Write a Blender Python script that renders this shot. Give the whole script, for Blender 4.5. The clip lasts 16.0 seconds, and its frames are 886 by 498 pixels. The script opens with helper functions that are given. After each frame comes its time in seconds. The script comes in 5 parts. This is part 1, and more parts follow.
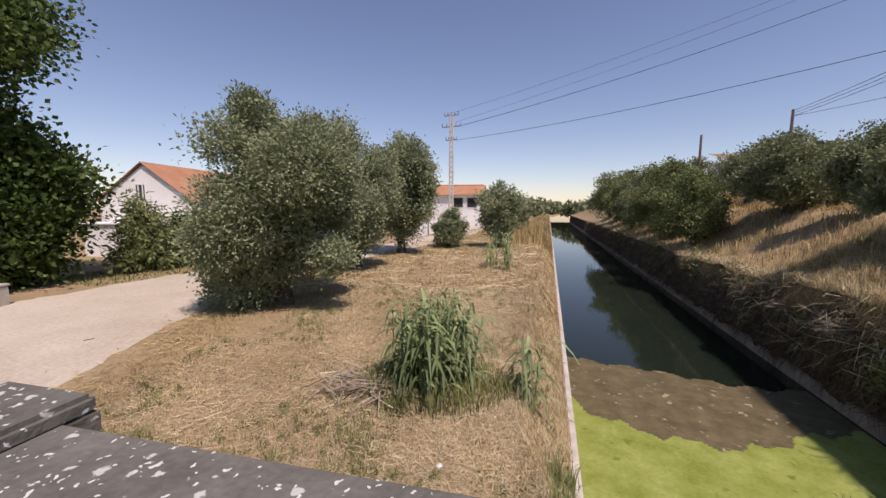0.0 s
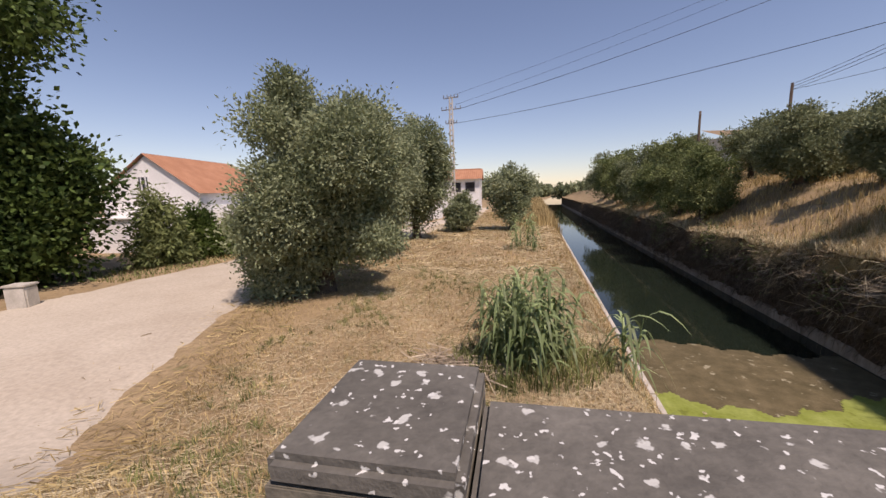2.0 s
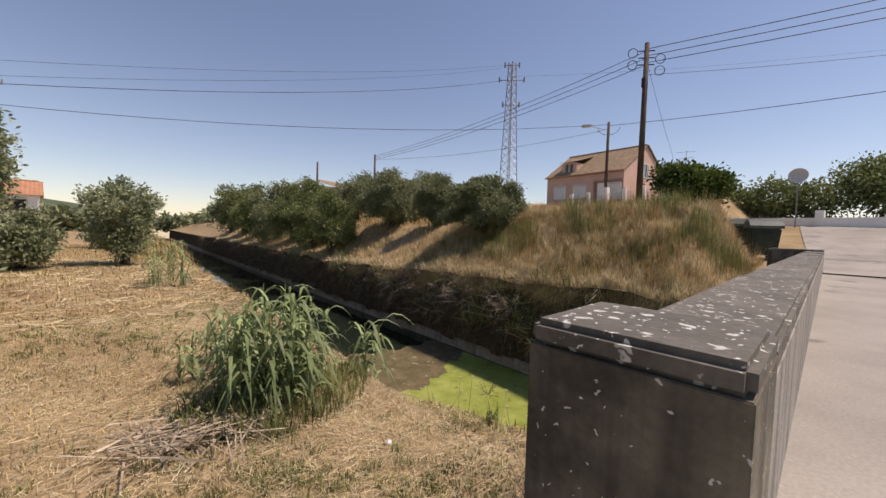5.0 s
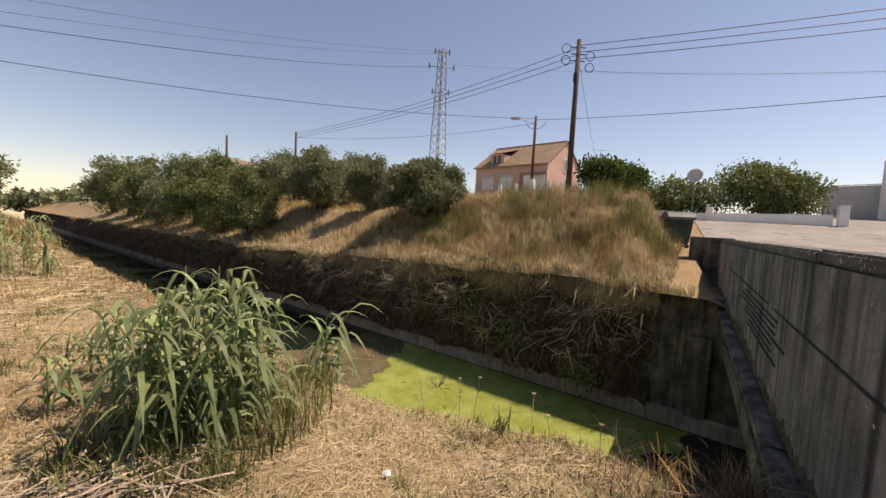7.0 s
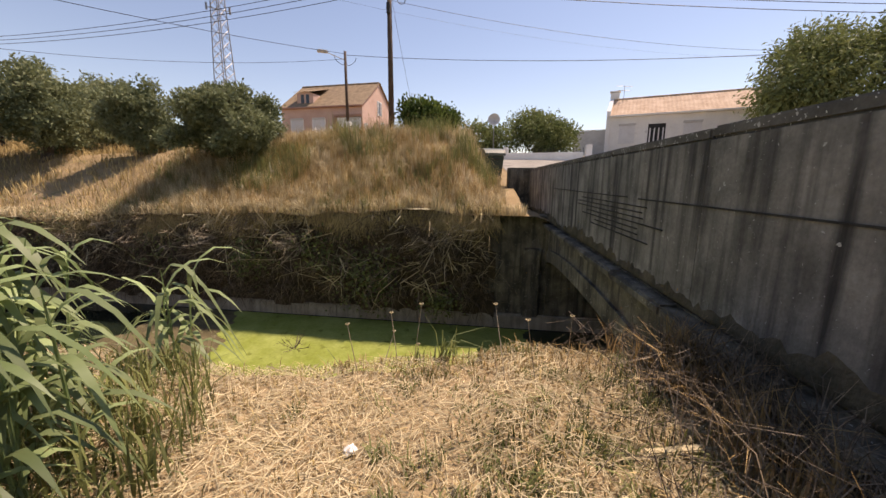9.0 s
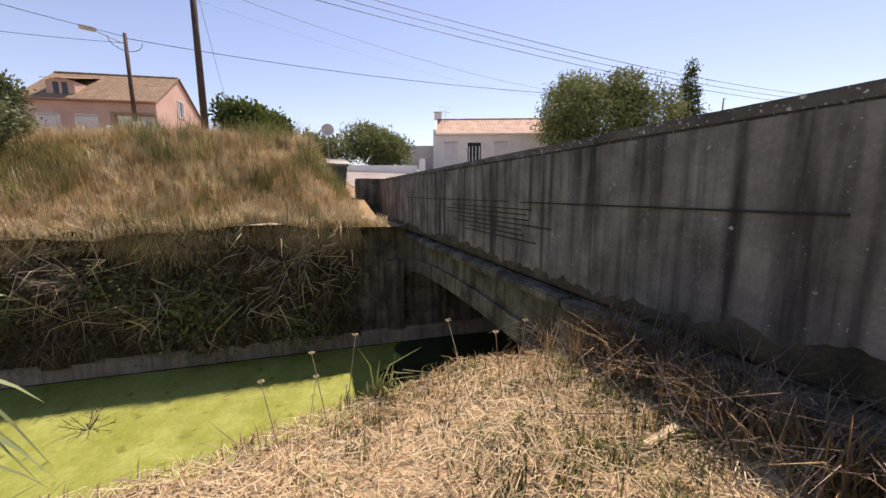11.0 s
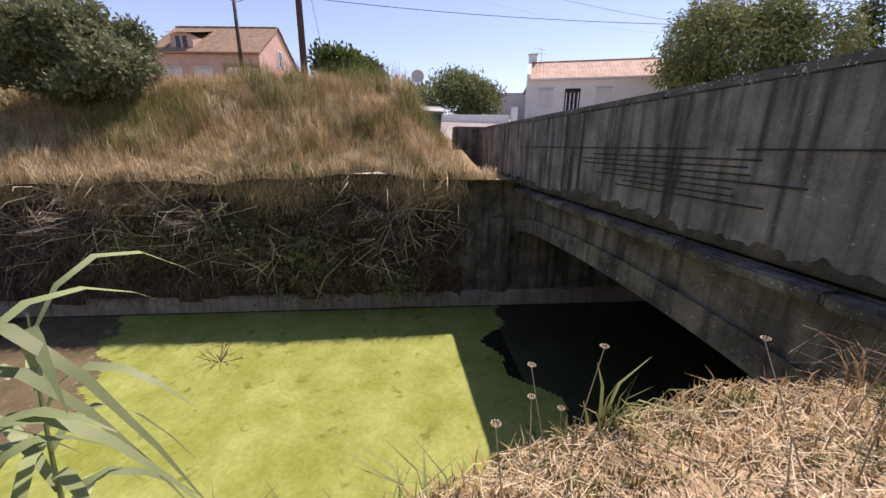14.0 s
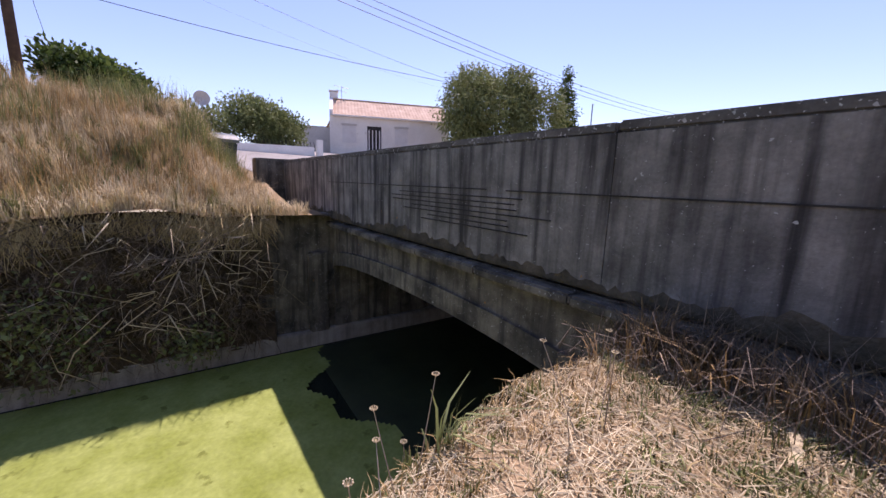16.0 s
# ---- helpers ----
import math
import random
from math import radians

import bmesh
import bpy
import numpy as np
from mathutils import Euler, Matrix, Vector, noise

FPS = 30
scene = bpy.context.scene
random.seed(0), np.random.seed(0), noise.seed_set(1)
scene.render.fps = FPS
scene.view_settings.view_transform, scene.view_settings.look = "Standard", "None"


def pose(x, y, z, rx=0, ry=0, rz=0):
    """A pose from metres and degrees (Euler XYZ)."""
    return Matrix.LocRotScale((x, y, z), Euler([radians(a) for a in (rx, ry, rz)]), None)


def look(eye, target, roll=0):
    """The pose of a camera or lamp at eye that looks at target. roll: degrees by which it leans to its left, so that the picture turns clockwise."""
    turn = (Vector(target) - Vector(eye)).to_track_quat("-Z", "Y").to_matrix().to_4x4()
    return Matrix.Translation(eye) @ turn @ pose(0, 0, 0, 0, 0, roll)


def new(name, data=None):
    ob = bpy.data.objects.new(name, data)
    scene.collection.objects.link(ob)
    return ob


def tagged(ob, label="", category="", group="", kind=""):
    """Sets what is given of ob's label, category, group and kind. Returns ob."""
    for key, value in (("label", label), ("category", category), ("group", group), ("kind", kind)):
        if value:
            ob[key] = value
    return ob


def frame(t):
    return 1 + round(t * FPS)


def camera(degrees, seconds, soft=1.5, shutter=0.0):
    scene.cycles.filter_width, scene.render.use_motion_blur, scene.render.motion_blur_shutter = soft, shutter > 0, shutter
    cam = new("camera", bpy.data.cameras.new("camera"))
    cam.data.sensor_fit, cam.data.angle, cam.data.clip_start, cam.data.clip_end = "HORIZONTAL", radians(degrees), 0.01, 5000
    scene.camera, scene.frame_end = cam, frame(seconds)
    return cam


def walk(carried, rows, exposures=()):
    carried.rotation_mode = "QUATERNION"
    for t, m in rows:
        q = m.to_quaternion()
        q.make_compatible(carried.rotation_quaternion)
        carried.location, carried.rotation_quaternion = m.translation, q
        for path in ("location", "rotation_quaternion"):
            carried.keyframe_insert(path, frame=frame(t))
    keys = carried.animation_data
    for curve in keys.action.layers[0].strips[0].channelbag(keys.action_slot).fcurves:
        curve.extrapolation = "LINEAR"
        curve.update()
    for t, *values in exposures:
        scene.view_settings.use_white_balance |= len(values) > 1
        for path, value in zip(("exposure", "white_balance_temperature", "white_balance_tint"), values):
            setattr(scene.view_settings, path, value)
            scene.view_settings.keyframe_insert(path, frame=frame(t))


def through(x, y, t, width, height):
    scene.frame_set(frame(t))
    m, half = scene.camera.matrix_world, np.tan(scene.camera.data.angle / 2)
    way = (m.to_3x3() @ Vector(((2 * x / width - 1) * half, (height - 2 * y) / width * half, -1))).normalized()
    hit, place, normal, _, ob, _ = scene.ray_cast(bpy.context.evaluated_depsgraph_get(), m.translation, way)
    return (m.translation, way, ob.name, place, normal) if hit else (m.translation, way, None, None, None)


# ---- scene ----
cam = camera(100.5, 16.0)
PATH = [
    (0, (-0.184, 0.521, 1.260), (-1.544, 5.300, 0.700), 0.14),
    (0.5, (-0.562, 0.505, 1.213), (-2.321, 5.141, 0.577), -2.44),
    (1, (-0.832, 0.401, 1.215), (-2.789, 4.946, 0.496), -1.76),
    (1.5, (-1.160, 0.306, 1.197), (-2.502, 5.073, 0.513), -2.20),
    (2, (-1.488, 0.308, 1.146), (-2.710, 5.099, 0.404), -1.72),
    (2.5, (-1.783, 0.389, 1.103), (-2.523, 5.285, 0.406), -2.82),
    (3, (-1.988, 0.442, 0.974), (-1.583, 5.404, 0.507), -1.91),
    (3.5, (-2.193, 0.320, 0.986), (-0.807, 5.077, 0.314), 0.14),
    (4, (-2.503, 0.357, 0.853), (-0.555, 4.959, 0.695), -0.46),
    (4.5, (-2.656, 0.507, 0.860), (-0.023, 4.757, 0.814), -0.62),
    (5, (-2.853, 0.751, 0.857), (0.415, 4.528, 0.609), 1.65),
    (7.5, (-2.770, 2.119, 0.492), (1.478, 4.696, -0.066), 0.44),
    (8, (-2.764, 2.399, 0.322), (1.818, 4.089, -0.749), -1.74),
    (8.5, (-2.711, 2.586, 0.246), (2.048, 3.636, -0.871), 0.60),
    (9, (-2.551, 2.818, 0.221), (2.304, 3.572, -0.708), 0.34),
    (9.5, (-2.493, 2.937, 0.204), (2.413, 2.921, -0.760), 1.48),
    (12, (-1.966, 3.809, 0.119), (2.717, 2.188, -0.543), -1.55),
    (12.5, (-1.913, 3.958, 0.122), (2.919, 2.897, -0.607), 1.01),
    (13, (-1.662, 4.020, 0.049), (3.188, 3.458, -1.033), -0.67),
    (13.5, (-1.339, 4.029, 0.040), (3.522, 3.779, -1.102), 2.85),
    (14, (-1.257, 3.995, 0.037), (3.541, 3.582, -1.308), 0.55),
    (14.5, (-1.219, 3.989, 0.057), (3.203, 1.859, -0.897), 3.19),
    (15, (-1.259, 4.064, 0.105), (2.866, 1.357, -0.704), 2.32),
    (15.5, (-1.285, 4.074, 0.118), (2.824, 1.337, -0.672), 2.02),
    (16, (-1.273, 4.051, 0.106), (2.828, 1.334, -0.792), 1.69),
]
walk(cam, [(t, look(eye, target, roll)) for t, eye, target, roll in PATH],
     [(0.0, 0.12, 6900, 28), (1.0, 0.12, 7200, 28), (2.0, 0.12, 7150, 28), (4.0, 0.17, 7150, 25), (5.0, 0.21, 7400, 24), (8.0, 0.48, 8150, 24), (9.5, 0.68, 7900, 27), (12.0, 0.72, 7350, 31), (13.2, 0.70, 7250, 31), (14.5, 0.75, 6600, 37), (16.0, 0.77, 6300, 40)])

# ---- light ----
SUN = Vector((0.40, -0.38, 1.0)).normalized()
world = bpy.data.worlds.new("sky")
scene.world = world
world.use_nodes = True
wn = world.node_tree
sky = wn.nodes.new("ShaderNodeTexSky")
sky.sky_type = "NISHITA"
sky.sun_disc = False
sky.sun_elevation = math.asin(SUN.z)
sky.sun_rotation = math.atan2(SUN.x, SUN.y)
sky.air_density, sky.dust_density, sky.ozone_density = 1.0, 0.2, 1.8
wn.nodes["Background"].inputs[1].default_value = 0.112
wn.links.new(sky.outputs[0], wn.nodes["Background"].inputs[0])
sun = new("sun", bpy.data.lights.new("sun", "SUN"))
sun.data.energy, sun.data.angle, sun.data.color = 4.2, radians(0.53), (1.0, 0.95, 0.87)
sun.matrix_world = look(SUN * 60, (0, 0, 0))

# ---- materials ----


def mat(name, c1, c2, scale=6.0, rough=0.9, fine=40.0, bump=0.3, dist=0.02, metal=0.0, c3=None, spots=0.0, vary=0.0, space="Object", spec=0.3):
    """Two colours mixed by a broad noise, a fine grain over it, optional blotches c3 and a per-object change of value."""
    m = bpy.data.materials.new(name)
    m.use_nodes = True
    nt = m.node_tree
    n, l = nt.nodes, nt.links
    b = n["Principled BSDF"]
    b.inputs["Roughness"].default_value, b.inputs["Metallic"].default_value = rough, metal
    b.inputs["Specular IOR Level"].default_value = spec
    tc = n.new("ShaderNodeTexCoord")
    a = n.new("ShaderNodeTexNoise")
    a.inputs["Scale"].default_value, a.inputs["Detail"].default_value, a.inputs["Roughness"].default_value = scale, 6, 0.65
    f = n.new("ShaderNodeTexNoise")
    f.inputs["Scale"].default_value, f.inputs["Detail"].default_value = fine, 4
    for q in (a, f):
        l.new(tc.outputs[space], q.inputs["Vector"])
    r = n.new("ShaderNodeValToRGB")
    r.color_ramp.elements[0].position, r.color_ramp.elements[1].position = 0.34, 0.66
    r.color_ramp.elements[0].color, r.color_ramp.elements[1].color = (*c1, 1), (*c2, 1)
    l.new(a.outputs[0], r.inputs[0])
    col = r.outputs[0]
    if c3:
        v = n.new("ShaderNodeTexNoise")
        v.inputs["Scale"].default_value, v.inputs["Detail"].default_value = scale * 2.3, 8
        l.new(tc.outputs[space], v.inputs["Vector"])
        t = n.new("ShaderNodeMapRange")
        t.inputs[1].default_value, t.inputs[2].default_value = 0.62 - spots, 0.68 - spots
        l.new(v.outputs[0], t.inputs[0])
        x = n.new("ShaderNodeMix")
        x.data_type = "RGBA"
        l.new(t.outputs[0], x.inputs[0]), l.new(col, x.inputs[6])
        x.inputs[7].default_value = (*c3, 1)
        col = x.outputs[2]
    h = n.new("ShaderNodeHueSaturation")
    g = n.new("ShaderNodeMapRange")
    g.inputs[3].default_value, g.inputs[4].default_value = 0.72, 1.28
    l.new(f.outputs[0], g.inputs[0])
    val = g.outputs[0]
    if vary:
        geo = n.new("ShaderNodeNewGeometry")
        k = n.new("ShaderNodeMapRange")
        k.inputs[3].default_value, k.inputs[4].default_value = 1 - vary, 1 + vary
        l.new(geo.outputs["Random Per Island"], k.inputs[0])
        mu = n.new("ShaderNodeMath")
        mu.operation = "MULTIPLY"
        l.new(val, mu.inputs[0]), l.new(k.outputs[0], mu.inputs[1])
        val = mu.outputs[0]
    l.new(val, h.inputs["Value"]), l.new(col, h.inputs["Color"])
    l.new(h.outputs[0], b.inputs["Base Color"])
    if bump:
        bp = n.new("ShaderNodeBump")
        bp.inputs["Strength"].default_value, bp.inputs["Distance"].default_value = bump, dist
        l.new(f.outputs[0], bp.inputs["Height"]), l.new(bp.outputs[0], b.inputs["Normal"])
    return m


def leaf_mat(name, c1, c2, vary=0.25, rough=0.65, through=0.25):
    m = mat(name, c1, c2, 0.7, rough, 2.0, 0.0, vary=vary, spec=0.2)
    n, l = m.node_tree.nodes, m.node_tree.links
    b = n["Principled BSDF"]
    tr = n.new("ShaderNodeBsdfTranslucent")
    mx = n.new("ShaderNodeMixShader")
    mx.inputs[0].default_value = through
    l.new(b.inputs["Base Color"].links[0].from_socket, tr.inputs[0])
    l.new(b.outputs[0], mx.inputs[1]), l.new(tr.outputs[0], mx.inputs[2])
    l.new(mx.outputs[0], n["Material Output"].inputs[0])
    return m


def lichen_mat(name, base1, base2, amount, streak=0.0):
    """Old concrete: dark crust, pale round lichen, a few orange spots, and rain streaks."""
    m = mat(name, base1, base2, 2.2, 0.95, 45.0, 0.5, 0.012)
    n, l = m.node_tree.nodes, m.node_tree.links
    b = n["Principled BSDF"]
    col = b.inputs["Base Color"].links[0].from_socket
    tc = n.new("ShaderNodeTexCoord")
    warp = n.new("ShaderNodeTexNoise")
    warp.inputs["Scale"].default_value, warp.inputs["Detail"].default_value = 26.0, 3
    l.new(tc.outputs["Object"], warp.inputs["Vector"])
    ad = n.new("ShaderNodeMix")
    ad.data_type = "RGBA"
    ad.blend_type = "LINEAR_LIGHT"
    ad.inputs[0].default_value = 0.035
    l.new(tc.outputs["Object"], ad.inputs[6]), l.new(warp.outputs["Color"], ad.inputs[7])
    if streak:
        mp = n.new("ShaderNodeMapping")
        mp.inputs["Scale"].default_value = (5.0, 5.0, 0.35)
        l.new(tc.outputs["Object"], mp.inputs[0])
        sn = n.new("ShaderNodeTexNoise")
        sn.inputs["Scale"].default_value, sn.inputs["Detail"].default_value = 1.6, 5
        l.new(mp.outputs[0], sn.inputs["Vector"])
        rg = n.new("ShaderNodeMapRange")
        rg.inputs[1].default_value, rg.inputs[2].default_value, rg.inputs[4].default_value = 0.44, 0.66, streak
        l.new(sn.outputs[0], rg.inputs[0])
        x = n.new("ShaderNodeMix")
        x.data_type = "RGBA"
        l.new(rg.outputs[0], x.inputs[0]), l.new(col, x.inputs[6])
        x.inputs[7].default_value = (0.035, 0.033, 0.03, 1)
        col = x.outputs[2]
    for scale, lo, hi, tint in ((13.0, 0.22, 0.30, (0.46, 0.46, 0.42)), (31.0, 0.24, 0.32, (0.56, 0.56, 0.52)), (3.1, 0.075, 0.09, (0.42, 0.2, 0.04))):
        v = n.new("ShaderNodeTexVoronoi")
        v.inputs["Scale"].default_value = scale
        l.new(ad.outputs[2], v.inputs["Vector"])
        t = n.new("ShaderNodeMapRange")
        t.inputs[1].default_value, t.inputs[2].default_value = lo * amount, hi * amount
        t.inputs[3].default_value, t.inputs[4].default_value = 1.0, 0.0
        l.new(v.outputs["Distance"], t.inputs[0])
        gate = n.new("ShaderNodeMath")
        gate.operation = "GREATER_THAN"
        gate.inputs[1].default_value = 0.42 if scale != 3.1 else 0.55
        sp = n.new("ShaderNodeSeparateColor")
        l.new(v.outputs["Color"], sp.inputs[0]), l.new(sp.outputs[0], gate.inputs[0])
        mu = n.new("ShaderNodeMath")
        mu.operation = "MULTIPLY"
        l.new(t.outputs[0], mu.inputs[0]), l.new(gate.outputs[0], mu.inputs[1])
        x = n.new("ShaderNodeMix")
        x.data_type = "RGBA"
        l.new(mu.outputs[0], x.inputs[0]), l.new(col, x.inputs[6])
        x.inputs[7].default_value = (*tint, 1)
        col = x.outputs[2]
    l.new(col, b.inputs["Base Color"])
    return m


M = {}
M["earth"] = mat("dry_earth", (0.25, 0.18, 0.10), (0.37, 0.275, 0.16), 0.9, 0.95, 14.0, 0.9, 0.05, c3=(0.20, 0.17, 0.085), spots=0.0, spec=0.1)
M["track"] = mat("pale_dust", (0.42, 0.36, 0.28), (0.50, 0.44, 0.35), 0.5, 0.95, 18.0, 0.4, 0.02, spec=0.1)
M["asphalt"] = mat("worn_asphalt", (0.24, 0.225, 0.20), (0.34, 0.32, 0.285), 0.6, 0.9, 60.0, 0.3, 0.01, c3=(0.18, 0.17, 0.155), spec=0.15)
M["top"] = lichen_mat("lichen_concrete", (0.085, 0.08, 0.068), (0.17, 0.16, 0.135), 0.78)
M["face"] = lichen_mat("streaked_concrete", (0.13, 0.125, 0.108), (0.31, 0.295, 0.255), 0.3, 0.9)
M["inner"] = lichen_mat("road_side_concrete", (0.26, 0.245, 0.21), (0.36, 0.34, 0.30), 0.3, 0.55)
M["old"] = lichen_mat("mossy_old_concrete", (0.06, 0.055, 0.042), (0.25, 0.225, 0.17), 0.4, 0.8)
M["canal"] = lichen_mat("canal_concrete", (0.26, 0.235, 0.19), (0.42, 0.385, 0.31), 0.2, 0.35)
M["moss"] = mat("dark_moss_crust", (0.045, 0.042, 0.03), (0.15, 0.128, 0.085), 3.0, 0.95, 35.0, 0.8, 0.02, c3=(0.13, 0.10, 0.045), spots=-0.02, spec=0.1)
M["mark"] = mat("joint_groove_shade", (0.03, 0.028, 0.024), (0.07, 0.065, 0.055), 6, 0.95, 40, 0.2, 0.01)
# near-black green standing in for duckweed under the bridge's shade
M["weed_shade"] = mat("duckweed_shade_dark", (0.018, 0.024, 0.010), (0.04, 0.05, 0.02), 1.2, 0.5, 30, 0.2, 0.01, spec=0.3)
M["coping"] = mat("pale_concrete", (0.40, 0.37, 0.31), (0.55, 0.51, 0.44), 5, 0.9, 60, 0.3, 0.01)
# earth brown darkened to hold the shade on the steep east bank
M["brush"] = mat("root_earth_shaded", (0.06, 0.045, 0.03), (0.14, 0.105, 0.07), 3.0, 0.95, 20.0, 1.0, 0.08, spec=0.05)
M["weed"] = mat("duckweed_green", (0.175, 0.21, 0.036), (0.27, 0.31, 0.085), 1.5, 0.8, 16.0, 0.5, 0.01, c3=(0.14, 0.16, 0.03), spots=-0.015, spec=0.15)
M["scum"] = mat("floating_debris", (0.085, 0.07, 0.035), (0.15, 0.12, 0.065), 2.5, 0.85, 40.0, 0.6, 0.02, c3=(0.30, 0.27, 0.18), spots=-0.02, spec=0.2)
M["olive"] = leaf_mat("olive_leaves", (0.17, 0.205, 0.10), (0.33, 0.365, 0.215), 0.2)
M["olive_far"] = leaf_mat("olive_leaves_warm", (0.13, 0.155, 0.075), (0.26, 0.285, 0.155), 0.14)
M["dark_leaf"] = leaf_mat("deep_green_leaves", (0.03, 0.06, 0.015), (0.12, 0.17, 0.04), 0.45)
M["fresh"] = leaf_mat("fresh_green_leaves", (0.11, 0.145, 0.05), (0.24, 0.27, 0.11))
M["reed"] = leaf_mat("reed_leaves", (0.16, 0.22, 0.09), (0.33, 0.40, 0.19), 0.4, 0.45, 0.3)
M["straw"] = leaf_mat("dry_straw", (0.31, 0.225, 0.095), (0.52, 0.41, 0.205), 0.45, 0.8, 0.2)
M["rust_straw"] = leaf_mat("rusty_dry_grass", (0.26, 0.165, 0.07), (0.46, 0.33, 0.15), 0.45, 0.8, 0.2)
M["pale_straw"] = leaf_mat("bleached_straw", (0.44, 0.36, 0.215), (0.64, 0.55, 0.36), 0.35, 0.8, 0.2)
M["weed_green"] = leaf_mat("dusty_green_weeds", (0.12, 0.14, 0.05), (0.24, 0.25, 0.09), 0.4, 0.7, 0.25)
# twig brown darkened to carry the shade on bank brush and wall-foot weeds
M["dead_brush"] = mat("dead_brush_shaded", (0.085, 0.065, 0.045), (0.25, 0.195, 0.135), 2.0, 0.95, 30.0, 0.3, 0.01, vary=0.55, spec=0.05)
M["twig"] = mat("bare_twigs", (0.22, 0.17, 0.12), (0.46, 0.39, 0.29), 4.0, 0.9, 30.0, 0.3, 0.01, vary=0.4, spec=0.1)
M["bark"] = mat("grey_bark", (0.07, 0.055, 0.042), (0.16, 0.13, 0.10), 5.0, 0.95, 24.0, 1.0, 0.04, spec=0.1)
M["white"] = mat("white_lime_wall", (0.70, 0.69, 0.66), (0.80, 0.79, 0.76), 0.8, 0.9, 25.0, 0.1, 0.01, c3=(0.60, 0.59, 0.56), spots=-0.06)
M["grey_wall"] = mat("grey_render", (0.46, 0.45, 0.43), (0.56, 0.55, 0.52), 0.9, 0.9, 25.0, 0.2, 0.01)
M["pink"] = mat("faded_pink_wall", (0.50, 0.335, 0.27), (0.57, 0.40, 0.33), 0.7, 0.9, 25.0, 0.1, 0.01)
M["pink_dark"] = mat("dull_pink_trim_and_shade", (0.34, 0.20, 0.16), (0.40, 0.25, 0.20), 0.7, 0.9, 25.0, 0.1, 0.01)
M["tile"] = mat("brown_clay_tiles", (0.17, 0.12, 0.075), (0.29, 0.21, 0.13), 2.0, 0.85, 30.0, 0.3, 0.01, vary=0.3)
M["tile_red"] = mat("orange_clay_tiles", (0.33, 0.155, 0.085), (0.42, 0.21, 0.12), 1.5, 0.85, 30.0, 0.3, 0.01, vary=0.25)
M["tile_pale"] = mat("pale_clay_tiles", (0.36, 0.25, 0.17), (0.50, 0.37, 0.27), 1.5, 0.85, 30.0, 0.3, 0.01, vary=0.25)
M["wood_pole"] = mat("creosoted_pole", (0.045, 0.032, 0.024), (0.10, 0.07, 0.05), 3.0, 0.85, 40.0, 0.5, 0.01)
M["conc_pole"] = mat("pole_concrete", (0.42, 0.40, 0.36), (0.54, 0.52, 0.48), 2.0, 0.9, 40.0, 0.2, 0.01)
M["steel"] = mat("galvanised_steel", (0.20, 0.21, 0.22), (0.30, 0.31, 0.32), 3.0, 0.5, 40.0, 0.1, 0.005, metal=0.6)
M["black"] = mat("black_rubber", (0.015, 0.015, 0.016), (0.03, 0.03, 0.03), 5.0, 0.6, 40.0, 0.0)
M["bin"] = mat("dark_green_plastic", (0.010, 0.022, 0.016), (0.022, 0.040, 0.028), 3.0, 0.45, 50.0, 0.1, 0.005)
M["lid"] = mat("sun_faded_lid", (0.05, 0.065, 0.055), (0.10, 0.12, 0.10), 3.0, 0.5, 50.0, 0.1, 0.005)
M["shutter"] = mat("white_shutter", (0.62, 0.62, 0.62), (0.70, 0.70, 0.70), 2.0, 0.6, 30.0, 0.1, 0.005)
M["dark_hole"] = mat("dark_room", (0.02, 0.02, 0.02), (0.04, 0.04, 0.04), 2.0, 0.9, 10.0, 0.0)
M["far_hill"] = mat("far_wooded_hill", (0.05, 0.075, 0.05), (0.11, 0.13, 0.085), 0.02, 0.95, 0.15, 0.6, 2.0, spec=0.05)

wm = bpy.data.materials.new("still_water")
wm.use_nodes = True
wb = wm.node_tree.nodes["Principled BSDF"]
wb.inputs["Base Color"].default_value = (0.012, 0.018, 0.012, 1)
wb.inputs["Roughness"].default_value = 0.04
wb.inputs["IOR"].default_value = 1.33
wnz = wm.node_tree.nodes.new("ShaderNodeTexNoise")
wnz.inputs["Scale"].default_value = 2.2
wbp = wm.node_tree.nodes.new("ShaderNodeBump")
wbp.inputs["Strength"].default_value, wbp.inputs["Distance"].default_value = 0.12, 0.03
wm.node_tree.links.new(wnz.outputs[0], wbp.inputs["Height"])
wm.node_tree.links.new(wbp.outputs[0], wb.inputs["Normal"])
M["water"] = wm
gm = bpy.data.materials.new("window_glass")
gm.use_nodes = True
gb = gm.node_tree.nodes["Principled BSDF"]
gb.inputs["Base Color"].default_value, gb.inputs["Roughness"].default_value = (0.03, 0.035, 0.04, 1), 0.06
M["glass"] = gm

# ---- small builders ----
RNG = np.random.default_rng(7)


def holder(name, label, category, at=(0, 0, 0), group="", kind=""):
    ob = new(name)
    ob.location = at
    return tagged(ob, label, category, group, kind)


def link(name, mesh, material, parent=None, label=""):
    ob = new(name, mesh)
    if material:
        mesh.materials.append(M[material])
    if parent:
        ob.parent = parent
        ob.matrix_parent_inverse = Matrix.Translation(-Vector(parent.location))
    if label:
        ob["label"] = label
    return ob


def part(name, bm, material, parent=None, label="", smooth=False):
    me = bpy.data.meshes.new(name)
    bm.normal_update()
    bm.to_mesh(me)
    bm.free()
    if smooth:
        for p in me.polygons:
            p.use_smooth = True
    return link(name, me, material, parent, label)


